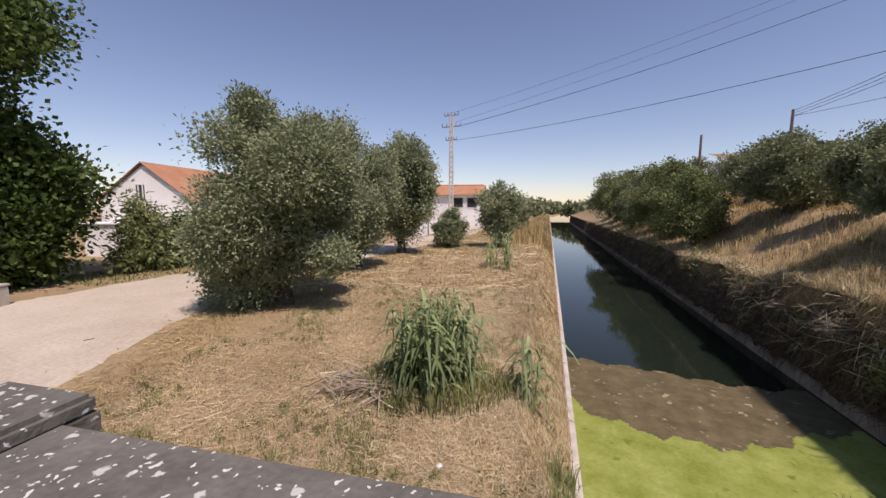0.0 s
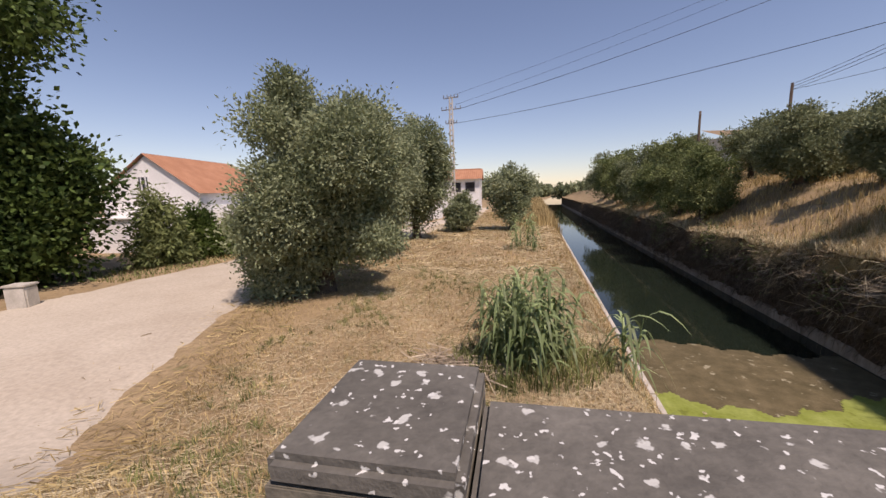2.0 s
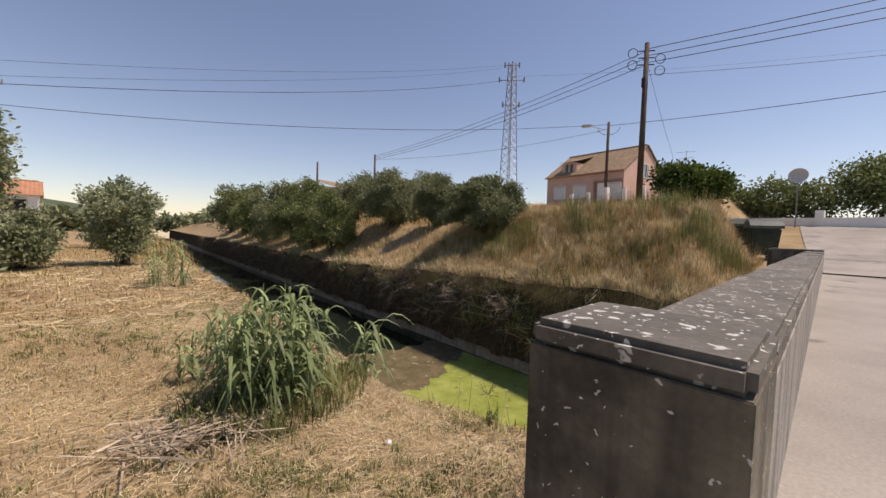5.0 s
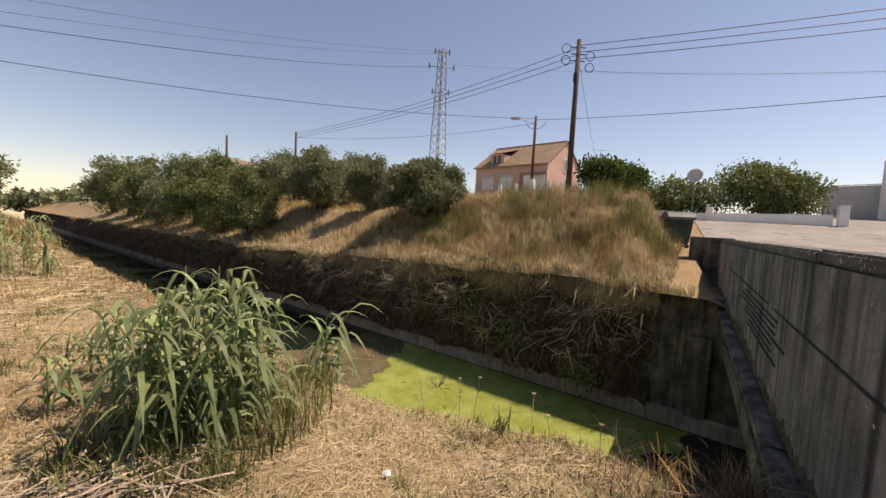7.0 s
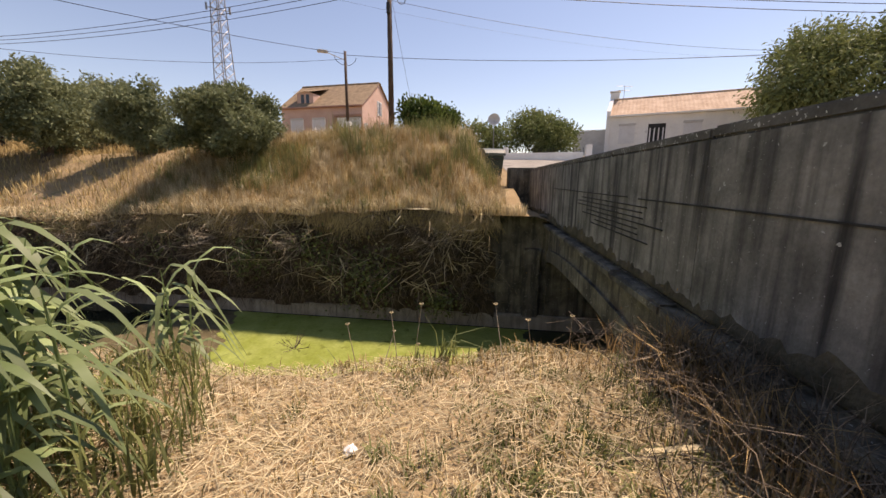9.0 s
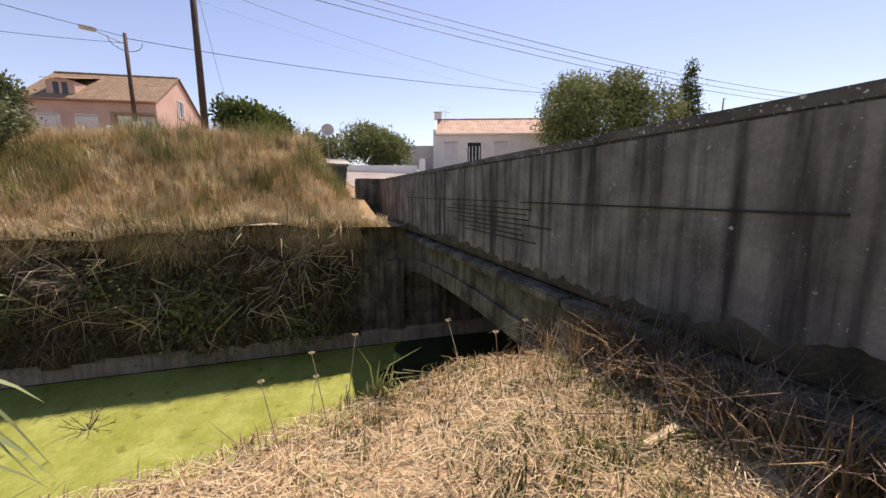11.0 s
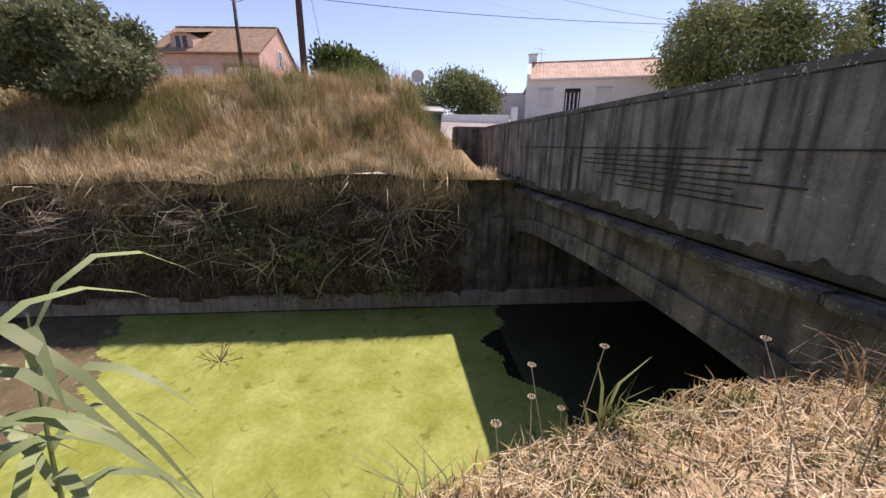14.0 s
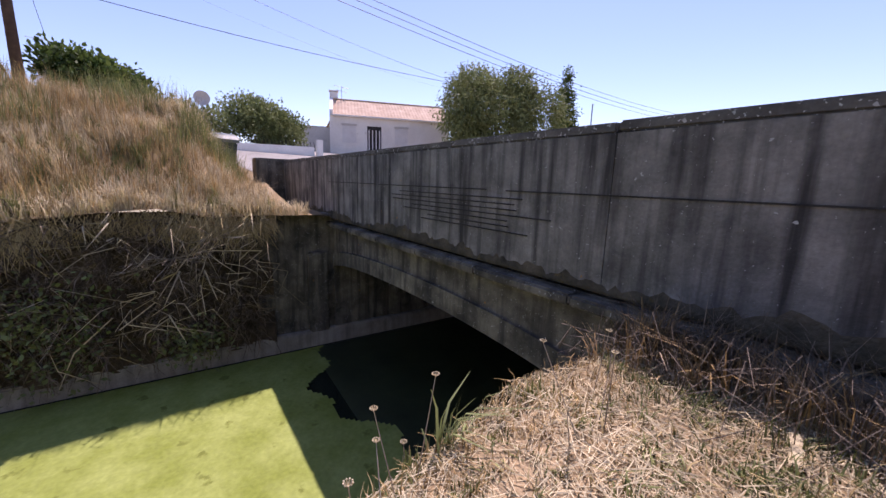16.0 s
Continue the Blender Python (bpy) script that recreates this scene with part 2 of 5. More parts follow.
def arrays(name, verts, faces, material, parent=None, label="", smooth=False):
    """A mesh from numpy arrays; faces all of one size."""
    verts, faces = np.asarray(verts, np.float32).reshape(-1, 3), np.asarray(faces, np.int32)
    k = faces.shape[1]
    me = bpy.data.meshes.new(name)
    me.vertices.add(len(verts))
    me.vertices.foreach_set("co", verts.ravel())
    me.loops.add(faces.size)
    me.loops.foreach_set("vertex_index", faces.ravel())
    me.polygons.add(len(faces))
    me.polygons.foreach_set("loop_start", np.arange(0, faces.size, k, dtype=np.int32))
    me.polygons.foreach_set("loop_total", np.full(len(faces), k, np.int32))
    if smooth:
        me.polygons.foreach_set("use_smooth", np.ones(len(faces), bool))
    me.update(calc_edges=True)
    me.validate()
    return link(name, me, material, parent, label)


def box(bm, m, size, bevel=0.0):
    """A box of that size standing on the origin of m, its edges rounded."""
    g = bmesh.ops.create_cube(bm, size=1.0)["verts"]
    bmesh.ops.transform(bm, matrix=m @ Matrix.Translation((0, 0, size[2] / 2)) @ Matrix.Diagonal((*size, 1)), verts=g)
    if bevel:
        es = list({e for v in g for e in v.link_edges})
        bmesh.ops.bevel(bm, geom=es, offset=bevel, segments=2, affect="EDGES")
    return bm


def tube(bm, a, b, r1, r2, sides=8):
    a, b = Vector(a), Vector(b)
    d = b - a
    q = d.to_track_quat("Z", "Y").to_matrix().to_4x4()
    bmesh.ops.create_cone(bm, cap_ends=True, segments=sides, radius1=r1, radius2=r2, depth=d.length, matrix=Matrix.Translation((a + b) / 2) @ q)
    return bm


def prism(bm, outline, m, depth):
    """Extrudes an outline of (x, z) points along y by depth."""
    vs = [bm.verts.new(m @ Vector((x, 0, z))) for x, z in outline]
    ws = [bm.verts.new(m @ Vector((x, depth, z))) for x, z in outline]
    k = len(vs)
    bm.faces.new(vs)
    bm.faces.new(ws[::-1])
    for i in range(k):
        bm.faces.new((vs[i], ws[i], ws[(i + 1) % k], vs[(i + 1) % k]))
    bmesh.ops.recalc_face_normals(bm, faces=bm.faces)
    return bm


def ss(v, a, b):
    t = np.clip((v - a) / (b - a), 0, 1)
    return t * t * (3 - 2 * t)


def wave(x, y, f, seed=0.0):
    """A smooth uneven field, about -1 to 1."""
    return (np.sin(x * f + 1.3 + seed) * np.cos(y * f * 1.17 + 0.4 + seed) + 0.6 * np.sin(x * f * 2.3 + y * f * 1.9 + seed) + 0.4 * np.cos(y * f * 3.7 - x * f * 3.1 + 2 * seed)) / 2.0


# ---- the plan ----
DIR = Vector((0.99876, 0.04986, 0.0))
NOR = Vector((-DIR.y, DIR.x, 0.0))
BASE = Vector((-1.52, 1.25, 0.0))
WATER = -3.57
CX0, CX1 = 0.28, 6.45
BRIDGE = Matrix((DIR.to_4d(), NOR.to_4d(), (0, 0, 1, 0), (0, 0, 0, 1))).transposed()
BRIDGE.translation = BASE


def sn(x, y):
    dx, dy = x - BASE.x, y - BASE.y
    return dx * DIR.x + dy * DIR.y, dx * NOR.x + dy * NOR.y


def road_z(s):
    return -1.0 * ss(-s, 1.2, 6.5) + 2.4 * ss(s, 12.5, 36)


def bank_top(y):
    return -0.62 - 0.55 * ss(y, 5, 22)


def ground_z(x, y):
    x, y = np.asarray(x, float), np.asarray(y, float)
    s, n = sn(x, y)
    rz = road_z(s)
    # west bank
    bank = -1.08 + 0.05 * wave(x, y, 0.9) + 0.02 * wave(x, y, 3.1, 2.0) - 0.25 * ss(y, 22, 60)
    bank = bank + 0.34 * np.exp(-(((x + 4.0) / 1.9) ** 2 + ((y - 15.2) / 1.3) ** 2))
    edge = 0.10 - 0.55 * ss(y, 2.4, 4.8) + 0.05 * np.sin(y * 2.3)
    fall = 0.98 * np.clip((x - edge) / (0.25 - edge), 0, 1) ** 0.85
    bank = bank - fall * ss(y, -4, 2)
    west = rz + (bank - rz) * ss(n, -0.5 - 0.9 * ss(-s, 2, 6), 1.9)
    west = np.where(s > -0.75, np.where(n > -2.2, np.minimum(west, -1.0 - fall), rz - 0.05), west)
    # east bank
    rise = 2.1 * ss(x, 6.2, 11.2) + 0.13 * np.clip(x - 9.5, 0, 30) + 1.4 * ss(y, 25, 70) * ss(x, 9, 25)
    lump = 0.12 * wave(x, y, 0.8, 1.0) + 0.05 * wave(x, y, 2.6, 3.0)
    hill = bank_top(y) + (rise + lump) * (0.25 + 0.75 * ss(n, 1.2, 2.3))
    hill = np.where(n > -0.1, hill, rz - 0.05)
    down = ss(s, 13.8, 15.4) * (1 - ss(n, 2.2, 5.0))
    hill = hill * (1 - down) + rz * down
    hill = np.where((s < 13.2) & (n > -2.2) & (n < 0.25), np.minimum(hill, -0.8), hill)
    return np.where(x < 3.4, west, hill)


def gz(x, y):
    return float(ground_z(x, y))


xs = np.unique(np.round(np.concatenate([[-2500, -900, -400, -220, -140, -100, -75, -58, -46, -38, -32, -28], np.arange(-25, -1.2, 0.4), np.arange(-1.2, 0.2, 0.15), [CX0, 1.5, 3.4, 5.2, CX1], np.arange(6.8, 34, 0.45), [36, 40, 46, 55, 70, 95, 140, 220, 400, 900, 2500]]), 3))
ys = np.unique(np.round(np.concatenate([[-2500, -900, -400, -200, -100, -60, -40, -28, -20, -15], np.arange(-12, 45, 0.45), [48, 52, 57, 63, 70, 80, 95, 112, 130, 160, 220, 400, 900, 2500]]), 3))
gx, gy = np.meshgrid(xs, ys)
far = ss(np.hypot(gx, gy), 70, 220)
gzv = ground_z(np.clip(gx, -120, 90), np.clip(gy, -80, 160)) * (1 - far) + far * (-1.0)
idx = np.arange(gx.size).reshape(gx.shape)
quads = np.stack([idx[:-1, :-1], idx[:-1, 1:], idx[1:, 1:], idx[1:, :-1]], -1).reshape(-1, 4)
cx, cy = (gx[:-1, :-1] + gx[1:, 1:]).ravel() / 2, (gy[:-1, :-1] + gy[1:, 1:]).ravel() / 2
open_cut = (cx > CX0) & (cx < CX1) & (cy > -12) & (cy < 130)
ground = arrays("ground", np.stack([gx, gy, gzv], -1).reshape(-1, 3), quads[~open_cut], "earth", smooth=True)
tagged(ground, "dry straw-coloured earth banks beside the canal", "ground", kind="structure")


def ribbon(name, pts, widths, material, lift, label, category, steps=8, across=10):
    pts = [Vector((*p, 0)) for p in pts]
    rows = []
    for i in range(len(pts) - 1):
        p0, p1, p2, p3 = pts[max(i - 1, 0)], pts[i], pts[i + 1], pts[min(i + 2, len(pts) - 1)]
        for k in range(steps + (i == len(pts) - 2)):
            t = k / steps
            p = 0.5 * (2 * p1 + (p2 - p0) * t + (2 * p0 - 5 * p1 + 4 * p2 - p3) * t * t + (3 * p1 - p0 - 3 * p2 + p3) * t ** 3)
            rows.append((p, widths[i] * (1 - t) + widths[i + 1] * t))
    vs = []
    for i, (p, w) in enumerate(rows):
        d = (rows[min(i + 1, len(rows) - 1)][0] - rows[max(i - 1, 0)][0]).normalized()
        side = Vector((-d.y, d.x, 0))
        for j in range(across + 1):
            u = j / across - 0.5
            wob = 0.12 * math.sin(i * 0.43 + (3 if u > 0 else 0)) + 0.1 * math.sin(i * 0.21)
            q = p + side * (u * w + wob * u * 2)
            edge = -0.05 if abs(u) > 0.49 else 0
            vs.append((q.x, q.y, gz(q.x, q.y) + lift + edge))
    k = across + 1
    fs = [(i * k + j, i * k + j + 1, (i + 1) * k + j + 1, (i + 1) * k + j) for i in range(len(rows) - 1) for j in range(across)]
    ob = arrays(name, vs, fs, material, smooth=True)
    return tagged(ob, label, category, kind="structure")


ribbon("dirt_track", [(-2.8, -1.6), (-6.2, -0.4), (-9.0, 2.6), (-10.1, 6.5), (-10.4, 10.5), (-9.9, 15.0), (-9.1, 20.0), (-8.4, 26.0), (-8.4, 36.0), (-10.5, 60.0)],
       [4.6, 5.2, 5.8, 5.4, 4.4, 3.2, 3.0, 3.0, 3.2, 3.4], "track", 0.045, "pale dusty gravel track curving past the trees", "road", across=12)

# east road past the bridge
er = []
for i in range(27):
    s = 12.6 + i * 1.0
    for j in range(9):
        n = -8.0 + j * 1.0 - 0.3 + (0.45 * i if j >= 6 else 0) * 0.16
        p = BRIDGE @ Vector((s, n, 0))
        er.append((p.x, p.y, max(float(road_z(s)), 0.0) + 0.035))
road_east = arrays("road", er, [(i * 9 + j, (i + 1) * 9 + j, (i + 1) * 9 + j + 1, i * 9 + j + 1) for i in range(26) for j in range(8)], "asphalt", smooth=True)
tagged(road_east, "pale worn asphalt road beyond the bridge", "road", kind="structure")

# ---- canal ----
water = arrays("water", [(CX0 - 0.3, -12, WATER), (CX1 + 0.6, -12, WATER), (CX1 + 0.6, 130, WATER), (CX0 - 0.3, 130, WATER)], [(0, 1, 2, 3)], "water")
tagged(water, "dark still canal water reflecting the sky", "water", kind="structure")


def patch(name, inside, y0, y1, step, z, material, label):
    nx, ny = int((CX1 - CX0) / step) + 1, int((y1 - y0) / step) + 1
    px, py = np.meshgrid(np.linspace(CX0, CX1 + 0.1, nx), np.linspace(y0, y1, ny))
    pz = z + 0.006 * wave(px, py, 5.0)
    k = np.arange(px.size).reshape(px.shape)
    q = np.stack([k[:-1, :-1], k[:-1, 1:], k[1:, 1:], k[1:, :-1]], -1).reshape(-1, 4)
    mx, my = (px[:-1, :-1] + px[1:, 1:]).ravel() / 2, (py[:-1, :-1] + py[1:, 1:]).ravel() / 2
    ob = arrays(name, np.stack([px, py, pz], -1).reshape(-1, 3), q[inside(mx, my)], material, smooth=True)
    return tagged(ob, label, "water plants", kind="stuff")


def edge1(x):
    return 9.3 - 0.55 * np.sin((x - 1.0) * 0.75) + 0.12 * np.sin(x * 5.1) + 0.06 * np.sin(x * 13.0) + 0.35 * ss(x, 3.8, 5.5) + 0.9 * ss(-x, -1.2, 0)


def edge2(x):
    return 12.2 + 0.3 * np.sin(x * 0.9) + 0.1 * np.sin(x * 6.3) + 0.5 * ss(-x, -1.6, -0.4)


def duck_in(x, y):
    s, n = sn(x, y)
    # the n limit ends the weed where the bridge's shade is painted
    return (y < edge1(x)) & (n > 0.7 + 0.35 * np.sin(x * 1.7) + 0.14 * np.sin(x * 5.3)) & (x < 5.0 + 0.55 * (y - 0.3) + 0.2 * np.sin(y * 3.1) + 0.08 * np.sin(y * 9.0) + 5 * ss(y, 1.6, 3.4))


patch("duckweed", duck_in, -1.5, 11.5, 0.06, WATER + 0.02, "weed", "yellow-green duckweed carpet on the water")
patch("floating_debris", lambda x, y: (y >= edge1(x) - 0.09) & (y < edge2(x)), 7.5, 13.8, 0.09, WATER + 0.014, "scum", "brown floating leaves and debris mat")

# dark sheet that paints the bridge's shade in place of duckweed
patch("weed_shade_sheet", lambda x, y: (sn(x, y)[1] < 0.7) & (sn(x, y)[1] > -3.5), -2.0, 6.5, 0.15, WATER + 0.008, "weed_shade", "dark sheet painting the bridge's shade on the duckweed")

# west wall with pale coping, east wall with ledge
bm = bmesh.new()
box(bm, pose(CX0 - 0.2, 59, WATER - 0.6), (0.4, 142, -2.02 - WATER + 0.6))
tagged(part("canal_wall_west", bm, "canal"), "weathered concrete canal wall below the bank", "canal wall", kind="structure")
bm = bmesh.new()
for i in range(60):
    box(bm, pose(CX0 - 0.03, -6 + i * 2.2, -2.04, 0, 0, 0.2 * math.sin(i * 2.0)), (0.10, 2.18, 0.09), 0.015)
tagged(part("canal_coping", bm, "coping"), "pale concrete coping along the canal edge", "kerb", kind="structure")
bm = bmesh.new()
box(bm, pose(CX1 + 0.55, 59, WATER - 0.6), (0.7, 142, 0.95), 0.03)
tagged(part("canal_ledge", bm, "canal"), "low concrete footing ledge at the water", "ledge", kind="structure")
ny = 500
wy = np.linspace(2.9, 130, ny)
vy, vu = np.meshgrid(wy, np.linspace(0, 1, 13))
vz = -3.3 + (bank_top(vy) + 0.08 + 3.3) * vu
vx = CX1 + 0.25 + 0.18 * (vz + 3.3) / 2.6 + 0.16 * wave(vy, vz * 2, 2.2) + 0.09 * wave(vy, vz * 1.5, 5.0, 1.0) - 0.25 * ss(vu, 0.7, 1.0)
ki = np.arange(vy.size).reshape(vy.shape)
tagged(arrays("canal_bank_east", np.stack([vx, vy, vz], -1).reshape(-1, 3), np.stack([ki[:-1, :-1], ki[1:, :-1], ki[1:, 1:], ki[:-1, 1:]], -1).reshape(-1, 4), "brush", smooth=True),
       "steep root-bound earth bank, its colour darkened for shade", "canal bank", kind="structure")

# concrete abutment between the earth bank and the bridge
bm = bmesh.new()
box(bm, pose(CX1 + 0.6, -3.6, WATER - 0.5), (0.5, 13.6, 3.42), 0.02)
tagged(part("abutment", bm, "old"), "dark stained concrete abutment beside the canal", "abutment", kind="structure")
bm = bmesh.new()
box(bm, pose(CX1 + 0.30, 2.0, WATER - 0.5), (0.16, 0.42, 2.6), 0.03)
tagged(part("pilaster", bm, "old"), "worn concrete pilaster on the abutment", "pilaster", kind="structure")

# ---- bridge ----
bridge = holder("bridge", "old concrete road bridge with plain parapet over the canal", "bridge", BASE, kind="structure")


def bpart(name, bm, material, label=""):
    return part(name, bm, material, bridge, label)


def hump(s):
    return -0.055


bm = bmesh.new()
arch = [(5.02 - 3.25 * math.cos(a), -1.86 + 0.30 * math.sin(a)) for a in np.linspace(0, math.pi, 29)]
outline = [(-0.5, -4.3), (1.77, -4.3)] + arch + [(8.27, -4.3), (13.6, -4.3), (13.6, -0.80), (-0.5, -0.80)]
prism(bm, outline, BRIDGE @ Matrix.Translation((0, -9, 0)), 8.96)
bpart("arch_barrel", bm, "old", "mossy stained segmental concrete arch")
bm = bmesh.new()
ring = [(5.02 - 3.25 * math.cos(a), -1.86 + 0.30 * math.sin(a)) for a in np.linspace(0.05, math.pi - 0.05, 29)]
outer = [(5.02 - 3.25 * math.cos(a), -1.58 + 0.30 * math.sin(a)) for a in np.linspace(math.pi - 0.05, 0.05, 29)]
prism(bm, ring + outer, BRIDGE @ Matrix.Translation((0, -0.05, 0)), 0.055)
bpart("arch_ring", bm, "old", "pale worn arch ring")
bm = bmesh.new()
for i in range(11):
    s0 = -0.3 + i * 1.24
    z0 = -0.86 + hump(s0 + 0.6)
    box(bm, BRIDGE @ pose(s0 + 0.62, -0.10, z0, 0, 0.3 * math.sin(i), 0), (1.235, 0.44, 0.10), 0.02)
bpart("cornice", bm, "old", "worn projecting cornice below the parapet")
bm = bmesh.new()
box(bm, BRIDGE @ pose(6.2, -6.15, -0.77), (13.6, 11.66, 0.77))
tagged(part("bridge_road", bm, "asphalt"), "pale worn road surface over the bridge", "road", kind="structure")
# added wall shuts the unseen far end, keeping light out of the arch
bm = bmesh.new()
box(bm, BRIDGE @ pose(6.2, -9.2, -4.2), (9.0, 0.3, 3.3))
bpart("added_end_wall", bm, "old")
# parapet: outer and road-side skins in bays, then the top course
for i in range(6):
    s0, s1 = -0.10 + i * 2.075, -0.10 + (i + 1) * 2.075 - 0.008
    top = 0.565 + hump((s0 + s1) / 2)
    bm = bmesh.new()
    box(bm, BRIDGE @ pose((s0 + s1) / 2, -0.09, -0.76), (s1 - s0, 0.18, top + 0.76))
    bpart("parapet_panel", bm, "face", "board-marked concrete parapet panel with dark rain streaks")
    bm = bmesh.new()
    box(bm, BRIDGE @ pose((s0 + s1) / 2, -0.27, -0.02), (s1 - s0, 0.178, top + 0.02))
    bpart("parapet_panel", bm, "inner", "paler, less streaked road side of the parapet")
    bm = bmesh.new()
    box(bm, BRIDGE @ pose((s0 + s1) / 2, -0.18, top + 0.002, 0, -0.35 + 0.15 * i, 0), (s1 - s0 - 0.012 * (i % 2), 0.354, 0.085), 0.016)
    ob = bpart("parapet_top", bm, "top", "grey top course spotted with white lichen")
# board joints left by the formwork: proud strips, dark colour imitating shaded grooves
bm = bmesh.new()
rs = random.Random(5)
for a, b in ((0.4, 3.1), (3.4, 6.0), (6.1, 8.4)):
    box(bm, BRIDGE @ pose((a + b) / 2, 0.002, 0.03, 0, 0.1, 0), (b - a, 0.014, 0.012))
for k in range(7):
    z = -0.05 - 0.058 * k
    a, b = 2.5 + rs.uniform(0, 0.6), 4.4 + rs.uniform(0, 1.2)
    box(bm, BRIDGE @ pose((a + b) / 2, 0.003, z), (b - a, 0.018, 0.012))
bpart("board_ridge", bm, "mark", "formwork board lines coloured dark like shaded grooves")
# ragged moss crust where the parapet meets the cornice
ms = np.linspace(0.0, 12.3, 420)
mr = np.random.default_rng(77)
mt = -0.62 + sum(a * np.interp(ms, np.linspace(0, 12.3, k), mr.uniform(-1, 1, k)) for k, a in ((14, 0.08), (60, 0.05), (240, 0.035)))
mv = [tuple(BRIDGE @ Vector((a, n, z))) for a, t in zip(ms, mt) for n, z in ((0.001, -0.764), (0.016, -0.74), (0.010, (t - 0.76) / 2), (0.001, t))]
mf = [(i * 4 + j, (i + 1) * 4 + j, (i + 1) * 4 + j + 1, i * 4 + j + 1) for i in range(419) for j in range(3)]
arrays("moss_crust", mv, mf, "moss", bridge, "ragged dark moss crust along the wall foot", smooth=True)
for name, s0, s1, n0, n1 in (("pillar", -0.52, -0.108, -0.36, 0.10), ("pillar", 12.36, 12.97, -0.36, 0.74)):
    bm = bmesh.new()
    box(bm, BRIDGE @ pose((s0 + s1) / 2, (n0 + n1) / 2, -1.9), (s1 - s0, n1 - n0, 2.47), 0.003)
    p = bpart(name, bm, "old", "square concrete end pillar with dark streaks")
    bm = bmesh.new()
    box(bm, BRIDGE @ pose((s0 + s1) / 2, (n0 + n1) / 2, 0.566), (s1 - s0, n1 - n0, 0.07), 0.018)
    part("cap", bm, "top", p, "lichen-covered pillar cap")
bm = bmesh.new()
box(bm, BRIDGE @ pose(12.3, 1.45, -1.75), (0.7, 0.9, 1.5), 0.03)
bpart("wing_wall", bm, "coping", "short pale wing wall block")

# ---- plants ----


def leaves(centres, out, length, width, rng, droop=0.0):
    """Four-cornered leaves at the centres, pointing roughly outwards."""
    n = len(centres)
    d = out + rng.normal(0, 0.9, (n, 3)) + np.array([0, 0, -droop])
    d /= np.linalg.norm(d, axis=1, keepdims=True)
    w = np.cross(d, rng.normal(0, 1, (n, 3)))
    w /= np.linalg.norm(w, axis=1, keepdims=True) + 1e-9
    ln = length * rng.uniform(0.6, 1.3, (n, 1))
    wd = width * rng.uniform(0.6, 1.3, (n, 1))
    v = np.stack([centres, centres + d * ln * 0.45 + w * wd, centres + d * ln, centres + d * ln * 0.45 - w * wd], 1)
    return v.reshape(-1, 3), np.arange(n * 4).reshape(n, 4)


def crown(name, lobes, clumps, per, length, width, material, parent, seed, spread=0.22, droop=0.0, label=""):
    rng = np.random.default_rng(seed)
    c = np.array([l[0] for l in lobes], float)
    r = np.array([l[1] for l in lobes], float)
    vol = r.prod(1) ** 0.75
    pick = rng.choice(len(lobes), clumps, p=vol / vol.sum())
    u = rng.normal(0, 1, (clumps, 3))
    u /= np.linalg.norm(u, axis=1, keepdims=True)
    rad = rng.uniform(0.25, 1.0, (clumps, 1)) ** 0.45 * rng.uniform(0.86, 1.10, (clumps, 1))
    cc = c[pick] + u * r[pick] * rad
    sz = spread * rng.uniform(0.5, 1.35, (clumps, 1))
    k = np.repeat(np.arange(clumps), per)
    off = np.clip(rng.normal(0, 1, (len(k), 3)), -1.7, 1.7) * np.array([1, 1, 0.8])
    pts = cc[k] + off * sz[k]
    v, f = leaves(pts, u[k] * 0.7 + off * 0.35 + np.array([0, 0, 0.15]), length, width, rng, droop)
    return arrays(name, v, f, material, parent, label)


def trunk(parent, base, tops, r, seed, material="bark"):
    rng = random.Random(seed)
    bm = bmesh.new()
    base = Vector(base)
    fork = base + Vector((rng.uniform(-0.15, 0.15), rng.uniform(-0.15, 0.15), max(0.5, 0.28 * (max(t[2] for t in tops) - base.z))))
    tube(bm, base - Vector((0, 0, 0.25)), base + (fork - base) * 0.35, r * 1.5, r * 1.05, 10)
    tube(bm, base + (fork - base) * 0.33, fork, r * 1.06, r * 0.85, 10)
    for t in tops:
        t = Vector(t)
        mid = fork + (t - fork) * 0.5 + Vector((rng.uniform(-0.3, 0.3), rng.uniform(-0.3, 0.3), rng.uniform(0, 0.3)))
        tube(bm, fork - (mid - fork) * 0.05, mid, r * 0.6, r * 0.38, 7)
        tube(bm, mid - (t - mid) * 0.05, t, r * 0.38, r * 0.10, 6)
        for q in range(3):
            e = mid + (t - mid) * rng.uniform(0.1, 0.8)
            tube(bm, e, e + Vector((rng.uniform(-1, 1), rng.uniform(-1, 1), rng.uniform(0.1, 0.8))) * (t - fork).length * 0.35, r * 0.18, r * 0.04, 5)
    return part("trunk", bm, material, parent, smooth=True)


def tree(name, label, category, base, lobes, clumps, per, length, width, material, r, seed, spread=0.22, droop=0.0, group=""):
    x, y = base
    z = gz(x, y)
    root = holder(name, label, category, (x, y, z), group)
    world_lobes = [((x + a[0], y + a[1], z + a[2]), b) for a, b in lobes]
    trunk(root, (x, y, z), [l[0] for l in world_lobes][:7], r, seed)
    crown("crown", world_lobes, clumps, per, length, width, material, root, seed, spread, droop)
    return root


